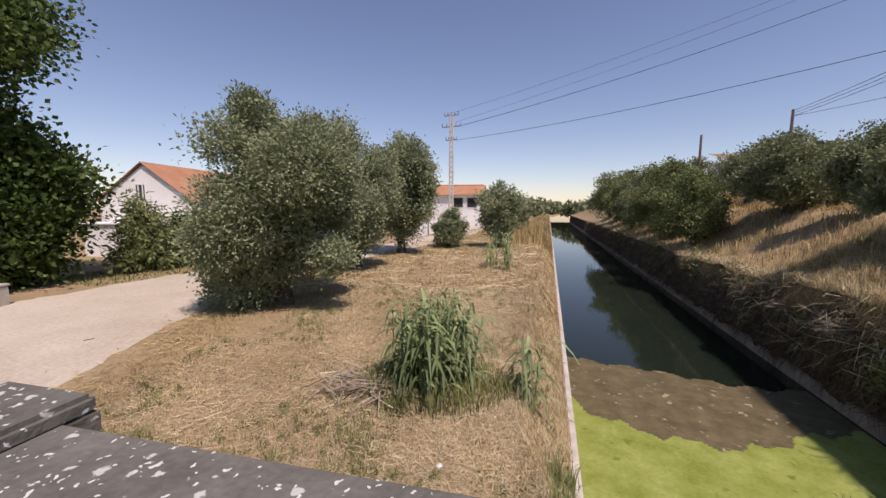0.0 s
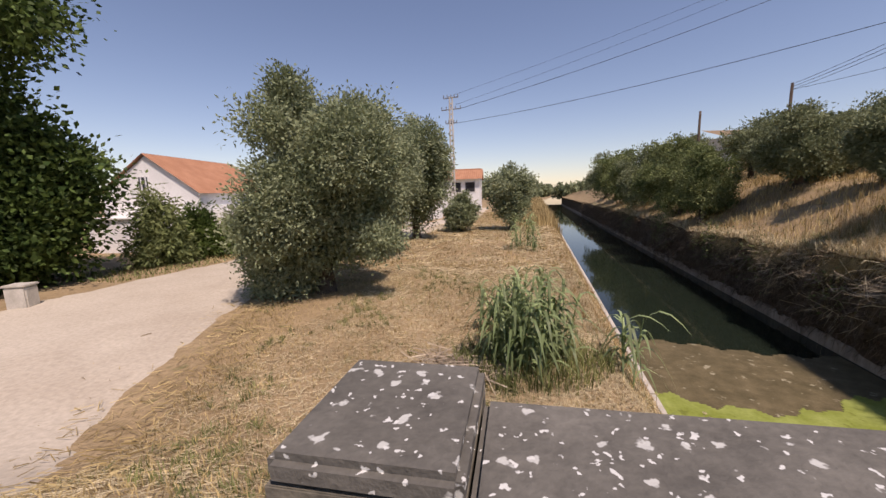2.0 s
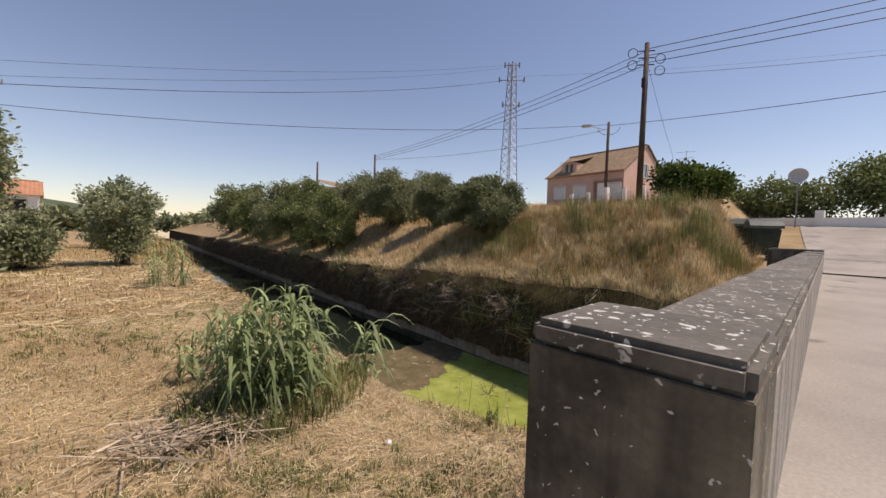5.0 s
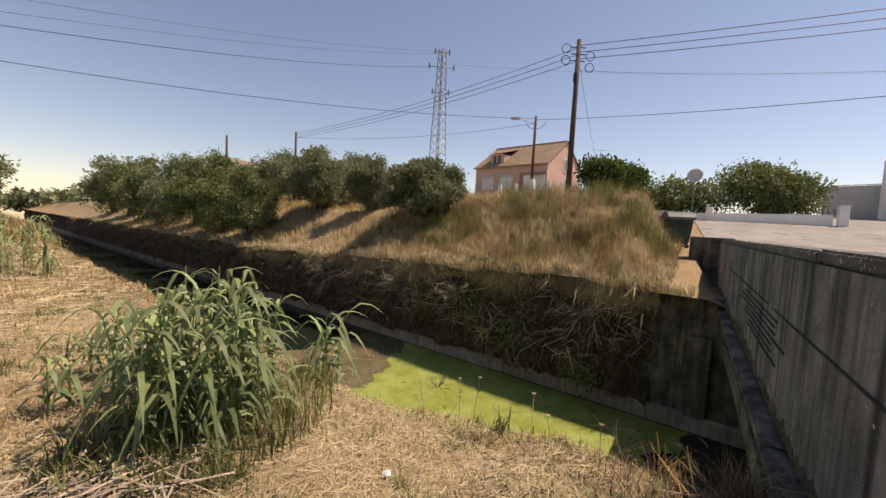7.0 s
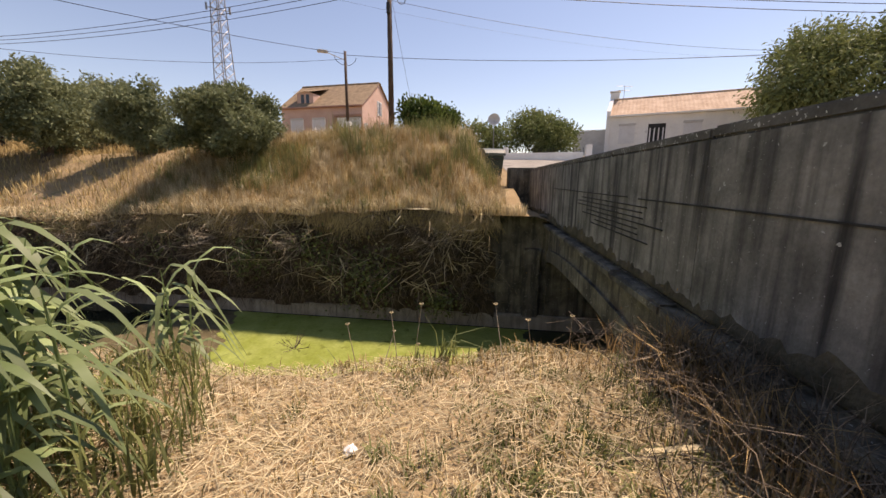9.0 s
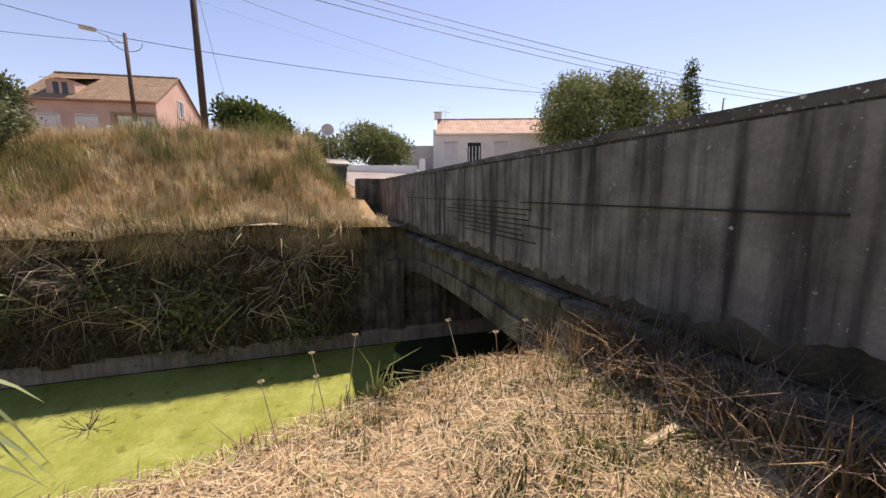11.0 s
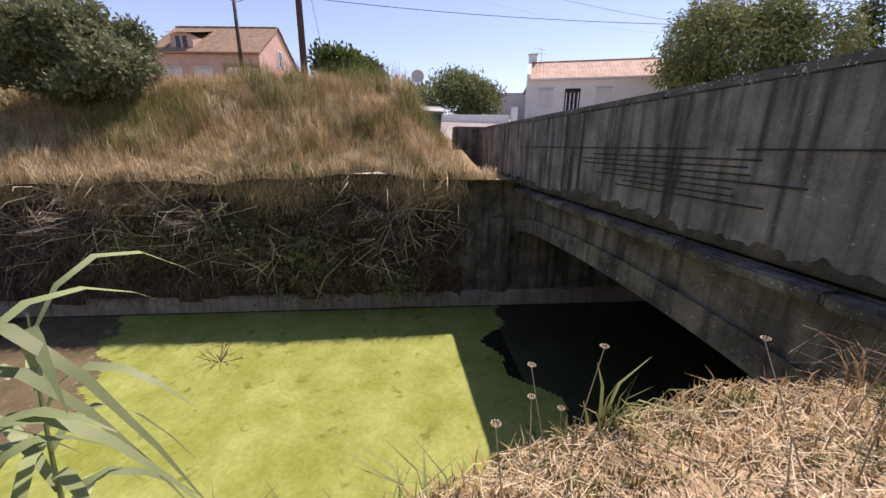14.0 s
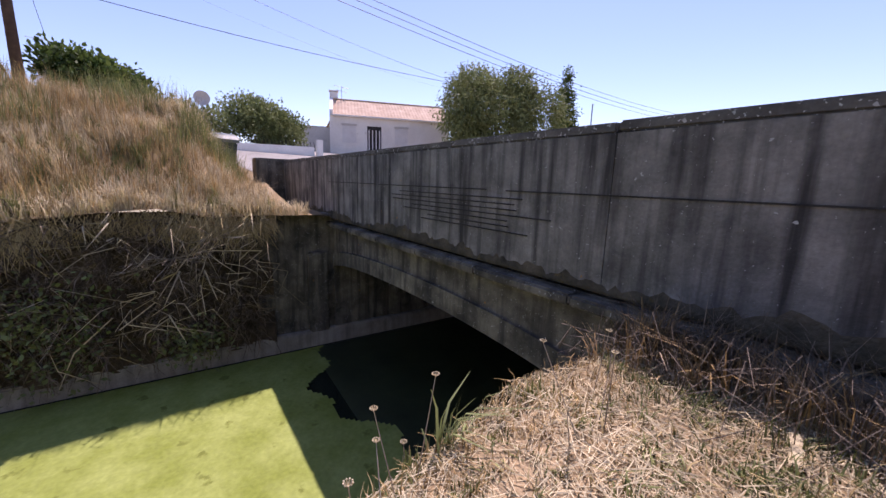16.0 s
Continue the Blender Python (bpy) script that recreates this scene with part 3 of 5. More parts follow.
def olive(label, base, h, w, clumps, per, seed, material="olive", leaf=(0.16, 0.035), low=0.35, peak=1.0, group="olive trees"):
    """An olive: a short stout trunk under several uneven lobes, with tufts above."""
    rng = random.Random(seed)
    lobes = [((0, 0, h * 0.42), (w * 0.6, w * 0.6, h * 0.32))]
    for i in range(7):
        a = i * 0.9 + rng.uniform(-0.3, 0.3)
        q = rng.uniform(0.35, 0.62) * w
        z = h * rng.uniform(low, 0.72)
        lobes.append(((q * math.cos(a), q * math.sin(a), z), (w * rng.uniform(0.3, 0.48), w * rng.uniform(0.3, 0.48), h * rng.uniform(0.16, 0.25))))
    for i in range(8):
        a = i * 2.4 + rng.uniform(-0.4, 0.4)
        q = rng.uniform(0.55, 0.85) * w
        lobes.append(((q * math.cos(a), q * math.sin(a), h * rng.uniform(low + 0.05, 0.8)), (w * 0.2, w * 0.2, h * rng.uniform(0.07, 0.12))))
    for i in range(3):
        lobes.append(((rng.uniform(-0.3, 0.3) * w, rng.uniform(-0.3, 0.3) * w, h * (0.80 + 0.04 * i)), (w * 0.22, w * 0.22, h * 0.13 * peak)))
    return tree("olive_tree", label, "tree", base, lobes, clumps, per, leaf[0] * 0.75, leaf[1] * 0.75, material, 0.09 + 0.02 * h, seed, 0.030 * h + 0.035, group=group)


olive("large bushy silver-green olive tree on the dry bank", (-6.3, 7.9), 4.9, 2.1, 2700, 62, 11, leaf=(0.115, 0.030), low=0.14)
olive("tall silver-green olive tree behind the first one", (-7.1, 12.8), 5.4, 1.7, 1700, 50, 12, leaf=(0.14, 0.036), low=0.3)
olive("slender upright olive tree beside the track", (-7.2, 17.6), 5.9, 1.9, 1365, 38, 13, leaf=(0.19, 0.048), low=0.3)
olive("low round olive bush by the track", (-5.8, 21.6), 2.3, 1.1, 472, 31, 14, leaf=(0.2, 0.05), low=0.25)
olive("round olive tree near the canal edge", (-2.9, 22.2), 3.8, 1.6, 630, 31, 15, leaf=(0.2, 0.05), low=0.25)
olive("small olive tree far down the bank", (-3.6, 38.0), 3.4, 2.0, 420, 24, 16, leaf=(0.24, 0.06), low=0.25)
olive("broad dark olive tree on the grassy slope", (9.5, 12.2), 2.65, 2.0, 1575, 42, 21, "olive_far", (0.16, 0.04), 0.2)
olive("olive tree higher on the grassy slope", (10.3, 21.3), 3.89, 1.95, 735, 31, 22, "olive_far", (0.2, 0.05), 0.25)
olive("olive tree higher on the grassy slope", (13.0, 31.0), 4.48, 2.53, 630, 28, 23, "olive_far", (0.22, 0.055), 0.25)
olive("olive tree leaning over the canal bank", (7.5, 23.8), 4.4, 1.6, 735, 31, 24, "fresh", (0.18, 0.045), 0.15)
olive("bushy green tree at the canal bank", (8.0, 33.0), 5.19, 2.53, 630, 28, 25, "fresh", (0.22, 0.06), 0.15)
olive("olive tree on the slope crest", (15.5, 24.0), 3.78, 2.30, 525, 28, 26, "olive_far", (0.22, 0.055), 0.25)
olive("olive tree on the slope crest", (17.5, 35.0), 4.48, 2.64, 525, 24, 27, "olive_far", (0.26, 0.065), 0.25)
olive("bushy green tree at the canal bank", (8.3, 45.0), 5.90, 2.99, 525, 24, 28, "fresh", (0.28, 0.08), 0.15)
olive("bushy green tree at the canal bank", (8.6, 60.0), 6.61, 3.45, 525, 24, 29, "olive_far", (0.34, 0.09), 0.15)
olive("olive tree among others on the slope", (10.6, 17.0), 2.83, 1.38, 735, 31, 131, "olive_far", (0.18, 0.045), 0.2)
olive("olive tree among others on the slope", (12.4, 22.5), 3.07, 1.72, 630, 31, 132, "olive_far", (0.2, 0.05), 0.2)
olive("green tree close to the canal bank", (7.9, 28.0), 5.07, 2.18, 735, 31, 133, "fresh", (0.2, 0.05), 0.12)
olive("green tree close to the canal bank", (8.2, 38.5), 5.66, 2.64, 630, 28, 134, "olive_far", (0.25, 0.06), 0.12)
olive("olive tree among others on the slope", (11.5, 38.0), 4.01, 2.18, 525, 28, 135, "olive_far", (0.25, 0.06), 0.2)
olive("green tree close to the canal bank", (8.4, 52.0), 6.37, 3.10, 525, 24, 136, "fresh", (0.3, 0.08), 0.12)
olive("olive tree on the slope crest", (19.5, 28.5), 4.01, 2.53, 525, 28, 137, "olive_far", (0.24, 0.06), 0.2)
olive("olive tree on the slope crest", (14.0, 44.0), 4.72, 2.88, 420, 24, 30, "olive_far", (0.3, 0.08), 0.25)

tree("broadleaf_tree", "dense dark green broadleaf tree shading the track", "tree", (-17.0, 6.5),
     [(tuple(v * 0.78 for v in a), tuple(v * 0.78 for v in b)) for a, b in [((0, 0, 3.0), (3.6, 3.4, 3.0)), ((2.2, 0.6, 2.2), (2.0, 2.2, 2.3)), ((2.6, 1.8, 3.8), (1.7, 1.7, 1.7)), ((-1.5, -2, 3.5), (2.6, 2.6, 2.6)), ((1.8, -2.6, 2.6), (2.0, 2.0, 2.4)), ((1.6, 1.2, 5.3), (1.3, 1.3, 1.1))]],
     2100, 40, 0.17, 0.06, "dark_leaf", 0.32, 31, 0.38, 0.2)
tree("tall_tree", "tall spreading tree with dark glossy leaves", "tree", (-16.3, 4.6),
     [(tuple(v * 0.8 for v in a), tuple(v * 0.8 for v in b)) for a, b in [((0, 0, 8.6), (3.2, 3.2, 2.4)), ((2.4, 2.6, 8.4), (1.9, 1.9, 1.2)), ((1.6, 3.6, 9.6), (1.8, 1.8, 1.3)), ((-2, 1, 9.5), (2.6, 2.6, 2.2)), ((0.5, 1.0, 11.0), (2.4, 2.4, 1.6)), ((1.5, -1.0, 7.0), (1.6, 1.6, 1.2)), ((1.2, 1.6, 6.6), (2.0, 2.0, 1.5)), ((0.2, 0.6, 5.4), (2.3, 2.2, 1.5)), ((1.7, 2.7, 5.6), (1.3, 1.3, 1.2))]],
     1700, 34, 0.17, 0.06, "dark_leaf", 0.30, 32, 0.36, 0.2)
for i, (x, y, h) in enumerate(((-14.6, 10.6, 2.7), (-14.4, 12.0, 2.0), (-13.9, 13.4, 1.6), (-13.6, 15.0, 1.4), (-13.0, 16.8, 1.5))):
    tree("conifer_shrub", "scraggy dark green conifer shrub beside the track", "shrub", (x, y), [((0, 0, h * (0.15 + 0.15 * k)), (1.15 * (1 - 0.14 * k), 1.15 * (1 - 0.14 * k), h * 0.13)) for k in range(6)],
         420, 14, 0.22, 0.035, "dark_leaf" if i % 2 else "fresh", 0.07, 40 + i, 0.16, 0.4, "conifer hedge")
# right side of the road
tree("pepper_tree", "large feathery pepper tree with drooping light green foliage", "tree", (23.2, -16.6),
     [(tuple(v * 1.32 for v in a), tuple(v * 1.32 for v in b)) for a, b in [((0, 0, 3.2), (2.9, 3.0, 2.6)), ((-0.6, 2.2, 3.4), (1.7, 1.7, 2.2)), ((-1.2, -2.6, 3.1), (1.8, 2.0, 2.4)), ((-0.6, -1.3, 5.0), (1.2, 1.2, 1.3)), ((0.2, 1.3, 5.1), (1.1, 1.2, 1.0))]], 1900, 22, 0.30, 0.05, "fresh", 0.25, 51, 0.34, 1.1)
tree("cypress", "dark pointed cypress behind the pepper tree", "tree", (27.4, -30.6), [(tuple(v * 1.3 for v in a), tuple(v * 1.3 for v in b)) for a, b in [((0, 0, 1.0 + 0.85 * k), (1.7 - 0.17 * k, 1.7 - 0.17 * k, 0.8)) for k in range(9)]], 900, 16, 0.3, 0.06, "dark_leaf", 0.18, 52, 0.25, 0.3)
tree("round_tree", "rounded green garden tree behind the white wall", "tree", (28.6, -0.2), [((0, 0, 1.7), (1.8, 1.8, 1.5)), ((0.8, 1.0, 2.5), (1.4, 1.5, 1.2)), ((-0.3, -1.2, 1.3), (1.5, 1.5, 1.2))], 1000, 16, 0.2, 0.06, "fresh", 0.15, 53, 0.28)
tree("garden_tree", "dark leafy garden tree near the pink house", "tree", (20.2, 7.4), [((0, 0, 0.9), (1.3, 1.3, 0.8)), ((0.6, -0.9, 0.8), (1.0, 1.0, 0.7)), ((-0.4, 0.7, 1.3), (0.8, 0.8, 0.6))], 600, 16, 0.2, 0.07, "dark_leaf", 0.12, 54, 0.26)
tree("garden_tree", "green garden shrubs behind the white wall", "shrub", (28.0, 4.6), [((0, 0, 1.4), (1.4, 1.6, 1.2)), ((0.2, 2.0, 1.2), (1.2, 1.5, 1.0)), ((0.1, -1.6, 1.2), (1.2, 1.3, 1.1))], 500, 16, 0.2, 0.07, "fresh", 0.1, 55, 0.28)
tree("garden_tree", "dark leafy garden tree beside the white house", "tree", (33.5, -12.8), [((0, 0, 2.4), (1.5, 1.5, 1.3)), ((0.5, 1.0, 2.0), (1.2, 1.2, 1.0))], 350, 14, 0.22, 0.07, "dark_leaf", 0.12, 56, 0.26)

# far woods
rng = np.random.default_rng(99)
pts = []
for i in range(150):
    y = rng.uniform(95, 210)
    x = rng.uniform(-110, 60)
    if CX0 - 3 < x < CX1 + 2 and y < 128:
        continue
    h = rng.uniform(2.5, 6.0) * (1.4 if rng.uniform() < 0.12 else 1)
    r = h * rng.uniform(0.45, 0.8)
    n = 160
    u = rng.normal(0, 1, (n, 3))
    u /= np.linalg.norm(u, axis=1, keepdims=True)
    pts.append(np.array([x, y, -1.2 + h * 0.5]) + u * np.array([r, r, h * 0.5]) * rng.uniform(0.7, 1.05, (n, 1)))
pts = np.concatenate(pts)
v, f = leaves(pts, rng.normal(0, 1, pts.shape), 1.3, 0.5, rng)
tagged(arrays("far_woods", v, f, "olive_far"), "distant belt of green trees", "woods", kind="stuff")
hx, hy = np.meshgrid(np.linspace(-420, 380, 80), np.linspace(420, 700, 14))
hz = -4 + 24 * np.exp(-(((hx + 75) / 75) ** 2)) * np.exp(-(((hy - 560) / 120) ** 2)) + 12 * np.exp(-(((hx + 240) / 110) ** 2)) + 9 * np.exp(-(((hx - 150) / 160) ** 2)) + 1.6 * wave(hx, hy, 0.09)
ki = np.arange(hx.size).reshape(hx.shape)
tagged(arrays("far_hill", np.stack([hx, hy, hz], -1).reshape(-1, 3), np.stack([ki[:-1, :-1], ki[:-1, 1:], ki[1:, 1:], ki[1:, :-1]], -1).reshape(-1, 4), "far_hill", smooth=True), "low wooded hill on the horizon", "hill", kind="structure")

# ---- reeds ----


def reed_stalk(parent, base, h, seed, count, long):
    rng = np.random.default_rng(seed)
    lean = rng.normal(0, 0.10, 2)
    vs, fs = [], []

    def strip(points, widths, side):
        k = len(vs)
        for p, w in zip(points, widths):
            vs.append(p - side * w)
            vs.append(p + side * w)
        for i in range(len(points) - 1):
            fs.append((k + 2 * i, k + 2 * i + 1, k + 2 * i + 3, k + 2 * i + 2))

    b = np.array(base, float)
    stem = [b + np.array([lean[0] * t * t * h, lean[1] * t * t * h, h * t]) for t in np.linspace(0, 1, 5)]
    for side in (np.array([1.0, 0, 0]), np.array([0, 1.0, 0])):
        strip(stem, [0.011, 0.010, 0.009, 0.007, 0.003], side)
    for j in range(count):
        t = 0.16 + 0.82 * (j + rng.uniform(0, 0.6)) / count
        o = b + np.array([lean[0] * t * t * h, lean[1] * t * t * h, h * t])
        a = j * 2.5 + rng.uniform(-0.5, 0.5)
        d = np.array([math.cos(a), math.sin(a), 0])
        ln = long * rng.uniform(0.65, 1.2)
        up = rng.uniform(0.8, 1.3)
        bend = rng.uniform(0.9, 1.9)
        p = [o + d * ln * q * (0.55 + 0.25 * q) + np.array([0, 0, ln * (up * q - bend * q * q)]) for q in (0, 0.2, 0.42, 0.65, 0.85, 1.0)]
        strip(p, [0.009, 0.017, 0.019, 0.015, 0.008, 0.001], np.array([-d[1], d[0], 0.15]))
    return arrays("reed_stalk", vs, fs, "reed", parent, smooth=True)


def reed_clump(label, x, y, rx, ry, count, h, long, seed):
    root = holder("giant_reed", label, "reeds", (x, y, gz(x, y)), "giant reeds")
    rng = np.random.default_rng(seed)
    for i in range(count):
        a, q = rng.uniform(0, 6.28), math.sqrt(rng.uniform(0, 1))
        px, py = x + rx * q * math.cos(a), y + ry * q * math.sin(a)
        reed_stalk(root, (px, py, gz(px, py) - 0.03), h * rng.uniform(0.6, 1.1), seed * 100 + i, int(rng.integers(10, 15)), long)
    return root


reed_clump("green giant reeds growing on the dry canal bank", -1.56, 5.0, 0.60, 0.40, 40, 1.25, 0.46, 3)
reed_clump("sparse green reeds further along the bank", -1.9, 14.2, 0.5, 1.2, 16, 1.3, 0.45, 4)
reed_clump("short sparse reeds beside the large clump", -1.9, 6.1, 0.7, 0.8, 14, 0.7, 0.34, 5)

reed_clump("lone green reed stalks at the bank edge", -0.36, 5.10, 0.10, 0.10, 3, 1.05, 0.55, 6)

# ---- grasses ----


def blades(name, x, y, h, w, lean, material, label, seed, zoff=0.0, category="grass"):
    """Bent two-piece blades at the given places."""
    rng = np.random.default_rng(seed)
    n = len(x)
    z = ground_z(x, y) + zoff
    b = np.stack([x, y, z - 0.01], -1)
    a = rng.uniform(0, 6.283, n)
    d = np.stack([np.cos(a), np.sin(a), np.zeros(n)], -1)
    sd = np.stack([-d[:, 1], d[:, 0], np.zeros(n)], -1)
    hh = (np.asarray(h) * rng.uniform(0.45, 1.25, n))[:, None]
    le = (lean * rng.uniform(0.1, 1.0, n))[:, None]
    ww = w * rng.uniform(0.6, 1.3, n)[:, None]
    up = np.array([0, 0, 1.0])
    m = b + d * hh * le * 0.35 + up * hh * 0.6
    t = b + d * hh * le + up * hh * np.sqrt(np.clip(1.0 - 0.55 * le, 0.12, 1))
    v = np.stack([b - sd * ww, b + sd * ww, m - sd * ww * 0.8, m + sd * ww * 0.8, t - sd * ww * 0.15, t + sd * ww * 0.15], 1).reshape(-1, 3)
    k = np.arange(n)[:, None] * 6
    f = np.concatenate([k + np.array([[0, 1, 3, 2]]), k + np.array([[2, 3, 5, 4]])])
    return tagged(arrays(name, v, f, material), label, category, kind="stuff")


def scatter(n, x0, x1, y0, y1, keep, seed):
    rng = np.random.default_rng(seed)
    x, y = rng.uniform(x0, x1, n), rng.uniform(y0, y1, n)
    k = keep(x, y, rng)
    return x[k], y[k]


def on_bank(x, y, rng):
    s, n = sn(x, y)
    track = (x < -4.5 - 0.5 * (y - 1.5)) & (y < 9) | (x < -8.2 - 0.05 * np.clip(12 - y, 0, 9)) & (y >= 8) & (x > -12.6)
    return (n > 0.25) & ((s < -0.7) | (n > 0.3)) & ~track & (x < CX0 - 0.08)


def patchy(x, y, f, cut, seed=0.0):
    return wave(x, y, f, seed) > cut


x, y = scatter(52000, -9.5, 0.2, 0.2, 12, lambda a, b, r: on_bank(a, b, r) & (r.uniform(0, 1, len(a)) < 0.45 + 0.45 * patchy(a, b, 1.1, -0.2)), 61)
blades("dry_grass", x, y, 0.09, 0.0035, 1.1, "straw", "short mown dry grass on the bank", 62)
x, y = scatter(36000, -14, 0.2, 11, 45, on_bank, 63)
blades("dry_grass", x, y, 0.14, 0.010, 0.9, "straw", "short dry grass further along the bank", 64)
x, y = scatter(15000, -7, 0.25, 0.6, 12, lambda a, b, r: on_bank(a, b, r) & patchy(a, b, 0.8, 0.25, 4.0), 65)
blades("green_weeds", x, y, 0.07, 0.005, 1.0, "weed_green", "low green weeds among the straw", 66, category="weeds")
x, y = scatter(9000, -0.75, 0.27, 6.0, 60, on_bank, 67)
blades("edge_grass", x, y, 0.16, 0.004, 0.8, "rust_straw", "rusty dry grass fringe along the canal edge", 68)
x, y = scatter(7000, -0.35, 0.27, 1.6, 13, on_bank, 167)
blades("edge_grass", x, y, 0.10, 0.003, 1.3, "rust_straw", "rusty dry grass fringe along the canal edge", 168)
x, y = scatter(9000, -2.6, 0.1, 24, 110, on_bank, 69)
blades("tall_grass", x, y, 0.9, 0.02, 0.5, "straw", "tall straw-coloured grass far along the bank", 70)
x, y = scatter(3000, -2.7, -0.4, 4.0, 6.0, lambda a, b, r: ((a + 1.55) / 1.0) ** 2 + ((b - 4.9) / 0.7) ** 2 < 1, 71)
blades("green_weeds", x, y, 0.28, 0.006, 0.8, "weed_green", "green weeds round the foot of the reeds", 72, category="weeds")
x, y = scatter(500, -2.0, -1.5, 4.0, 4.45, lambda a, b, r: ((a + 1.78) / 0.15) ** 2 + ((b - 4.2) / 0.13) ** 2 < 1, 73)
blades("weed_tuft", x, y, 0.18, 0.003, 0.7, "weed_green", "small grey-green weed tuft on the straw", 74, category="weeds")
x, y = scatter(9000, -15.5, -11.0, 8, 24, lambda a, b, r: a < -12.7 + 0.12 * (b - 9), 75)
blades("verge_grass", x, y, 0.12, 0.012, 0.8, "weed_green", "dusty green verge beside the track", 76)


def strands(name, n, x0, x1, y0, y1, keep, lo, hi, w, material, label, seed, lift=0.05):
    rng = np.random.default_rng(seed)
    x, y = rng.uniform(x0, x1, n), rng.uniform(y0, y1, n)
    k = keep(x, y, rng)
    x, y = x[k], y[k]
    n = len(x)
    a = rng.uniform(0, 6.283, n)
    ln = rng.uniform(lo, hi, n) ** 1.0
    ex, ey = x + np.cos(a) * ln, y + np.sin(a) * ln
    p = np.stack([x, y, ground_z(x, y) + rng.uniform(0.004, lift, n)], -1)
    q = np.stack([ex, ey, ground_z(ex, ey) + rng.uniform(0.004, lift, n)], -1)
    sd = np.stack([-np.sin(a), np.cos(a), rng.normal(0, 0.6, n)], -1) * (w * rng.uniform(0.5, 1.4, n))[:, None]
    v = np.stack([p - sd, p + sd, q + sd, q - sd], 1).reshape(-1, 3)
    return tagged(arrays(name, v, np.arange(n * 4).reshape(n, 4), material), label, "straw", kind="stuff")


strands("cut_straw", 135000, -5.5, 0.25, 0.8, 11, lambda a, b, r: on_bank(a, b, r) & (r.uniform(0, 1, len(a)) < 0.35 + 0.6 * ss(a, -2.8, -0.8)), 0.03, 0.16, 0.0016, "pale_straw", "loose cut straw lying on the bank", 81)
strands("cut_straw", 16000, -12, 0.0, 10, 26, on_bank, 0.15, 0.45, 0.006, "pale_straw", "loose cut straw lying on the bank", 82, 0.08)
strands("edge_straw", 26000, -11, -3.5, 0.6, 10, lambda a, b, r: np.abs(a + 4.5 + 0.5 * (b - 1.5) + 0.5 * wave(a, b, 1.3, 8.0)) < np.abs(r.normal(0, 0.55, len(a))), 0.04, 0.2, 0.003, "straw", "thin straw strewn over the edge of the track", 181, 0.07)
# dark bark colour stands in for shade on the stems by the bridge
strands("dead_stems", 2000, -2.6, 0.2, 0.9, 3.4, lambda a, b, r: (sn(a, b)[1] > 0.10) & (sn(a, b)[1] < 1.0) & (sn(a, b)[0] > 0.0), 0.10, 0.38, 0.0013, "bark", "dead stems heaped against the bridge", 83, 0.40)
strands("dead_stems", 380, -2.9, -1.9, 4.3, 4.9, lambda a, b, r: a < 9, 0.15, 0.5, 0.005, "twig", "dry fallen stems beside the reeds", 84, 0.16)


def on_slope(x, y, rng):
    s, n = sn(x, y)
    return (n > 1.0) & (x > CX1 + 0.05) & ~((s > 14.4) & (n < 1.9 + 0.3 * np.clip(s - 15.5, 0, 40)))


def tall(a, b, r):
    return on_slope(a, b, r) & (r.uniform(0, 1, len(a)) < 0.5 + 0.5 * patchy(a, b, 0.7, -0.3))


x, y = scatter(44000, CX1, 15.5, 1.9, 15, tall, 85)
blades("slope_grass", x, y, 0.16 + 0.26 * np.clip(wave(x, y, 1.9, 5.0) + 0.35, 0, 1), 0.006, 0.7, "straw", "tall dry grass on the slope above the canal", 86)
x, y = scatter(15000, CX1 + 0.3, 15.5, 1.9, 12, lambda a, b, r: on_slope(a, b, r) & patchy(a, b, 0.45, 0.0, 2.0), 87)
blades("slope_grass", x, y, 0.35 + 0.4 * np.clip(wave(x, y, 2.4, 1.0) + 0.3, 0, 1), 0.005, 0.6, "rust_straw", "rusty brown seeding grass on the slope", 88)
x, y = scatter(24000, CX1 + 0.2, 15.5, 1.9, 15, lambda a, b, r: on_slope(a, b, r) & patchy(a, b, 1.4, 0.1, 9.0), 185)
blades("slope_grass", x, y, 0.30, 0.005, 1.1, "pale_straw", "bleached flattened grass tufts on the slope", 186)
x, y = scatter(40000, CX1, 24, 15, 48, tall, 89)
blades("slope_grass", x, y, 0.22 + 0.3 * np.clip(wave(x, y, 1.2, 3.0) + 0.3, 0, 1), 0.012, 0.7, "straw", "dry grass on the slope among olive trees", 90)
x, y = scatter(9000, 7.6, 11, 8, 12.5, lambda a, b, r: on_slope(a, b, r) & (((a - 8.9) / 1.2) ** 2 + ((b - 10.6) / 1.6) ** 2 < 1), 91)
blades("yellow_weeds", x, y, 0.5, 0.006, 0.7, "weed_green", "yellow-green weeds on the dry slope", 92, category="weeds")
x, y = scatter(9000, 9.0, 13.5, 3.0, 9.5, lambda a, b, r: on_slope(a, b, r) & patchy(a, b, 1.3, 0.2, 7.0), 93)
blades("tall_weeds", x, y, 0.85, 0.006, 0.5, "weed_green", "tall grey-green weeds on the slope crest", 94, category="weeds")
x, y = scatter(26000, CX1 - 0.05, CX1 + 0.6, 2.2, 60, lambda a, b, r: (b < 20) | (r.uniform(0, 1, len(a)) < 0.4), 95)
blades("edge_grass", np.maximum(x, CX1 + 0.02), y, 0.30, 0.007, 1.2, "pale_straw", "dry grass hanging over the canal bank", 96)


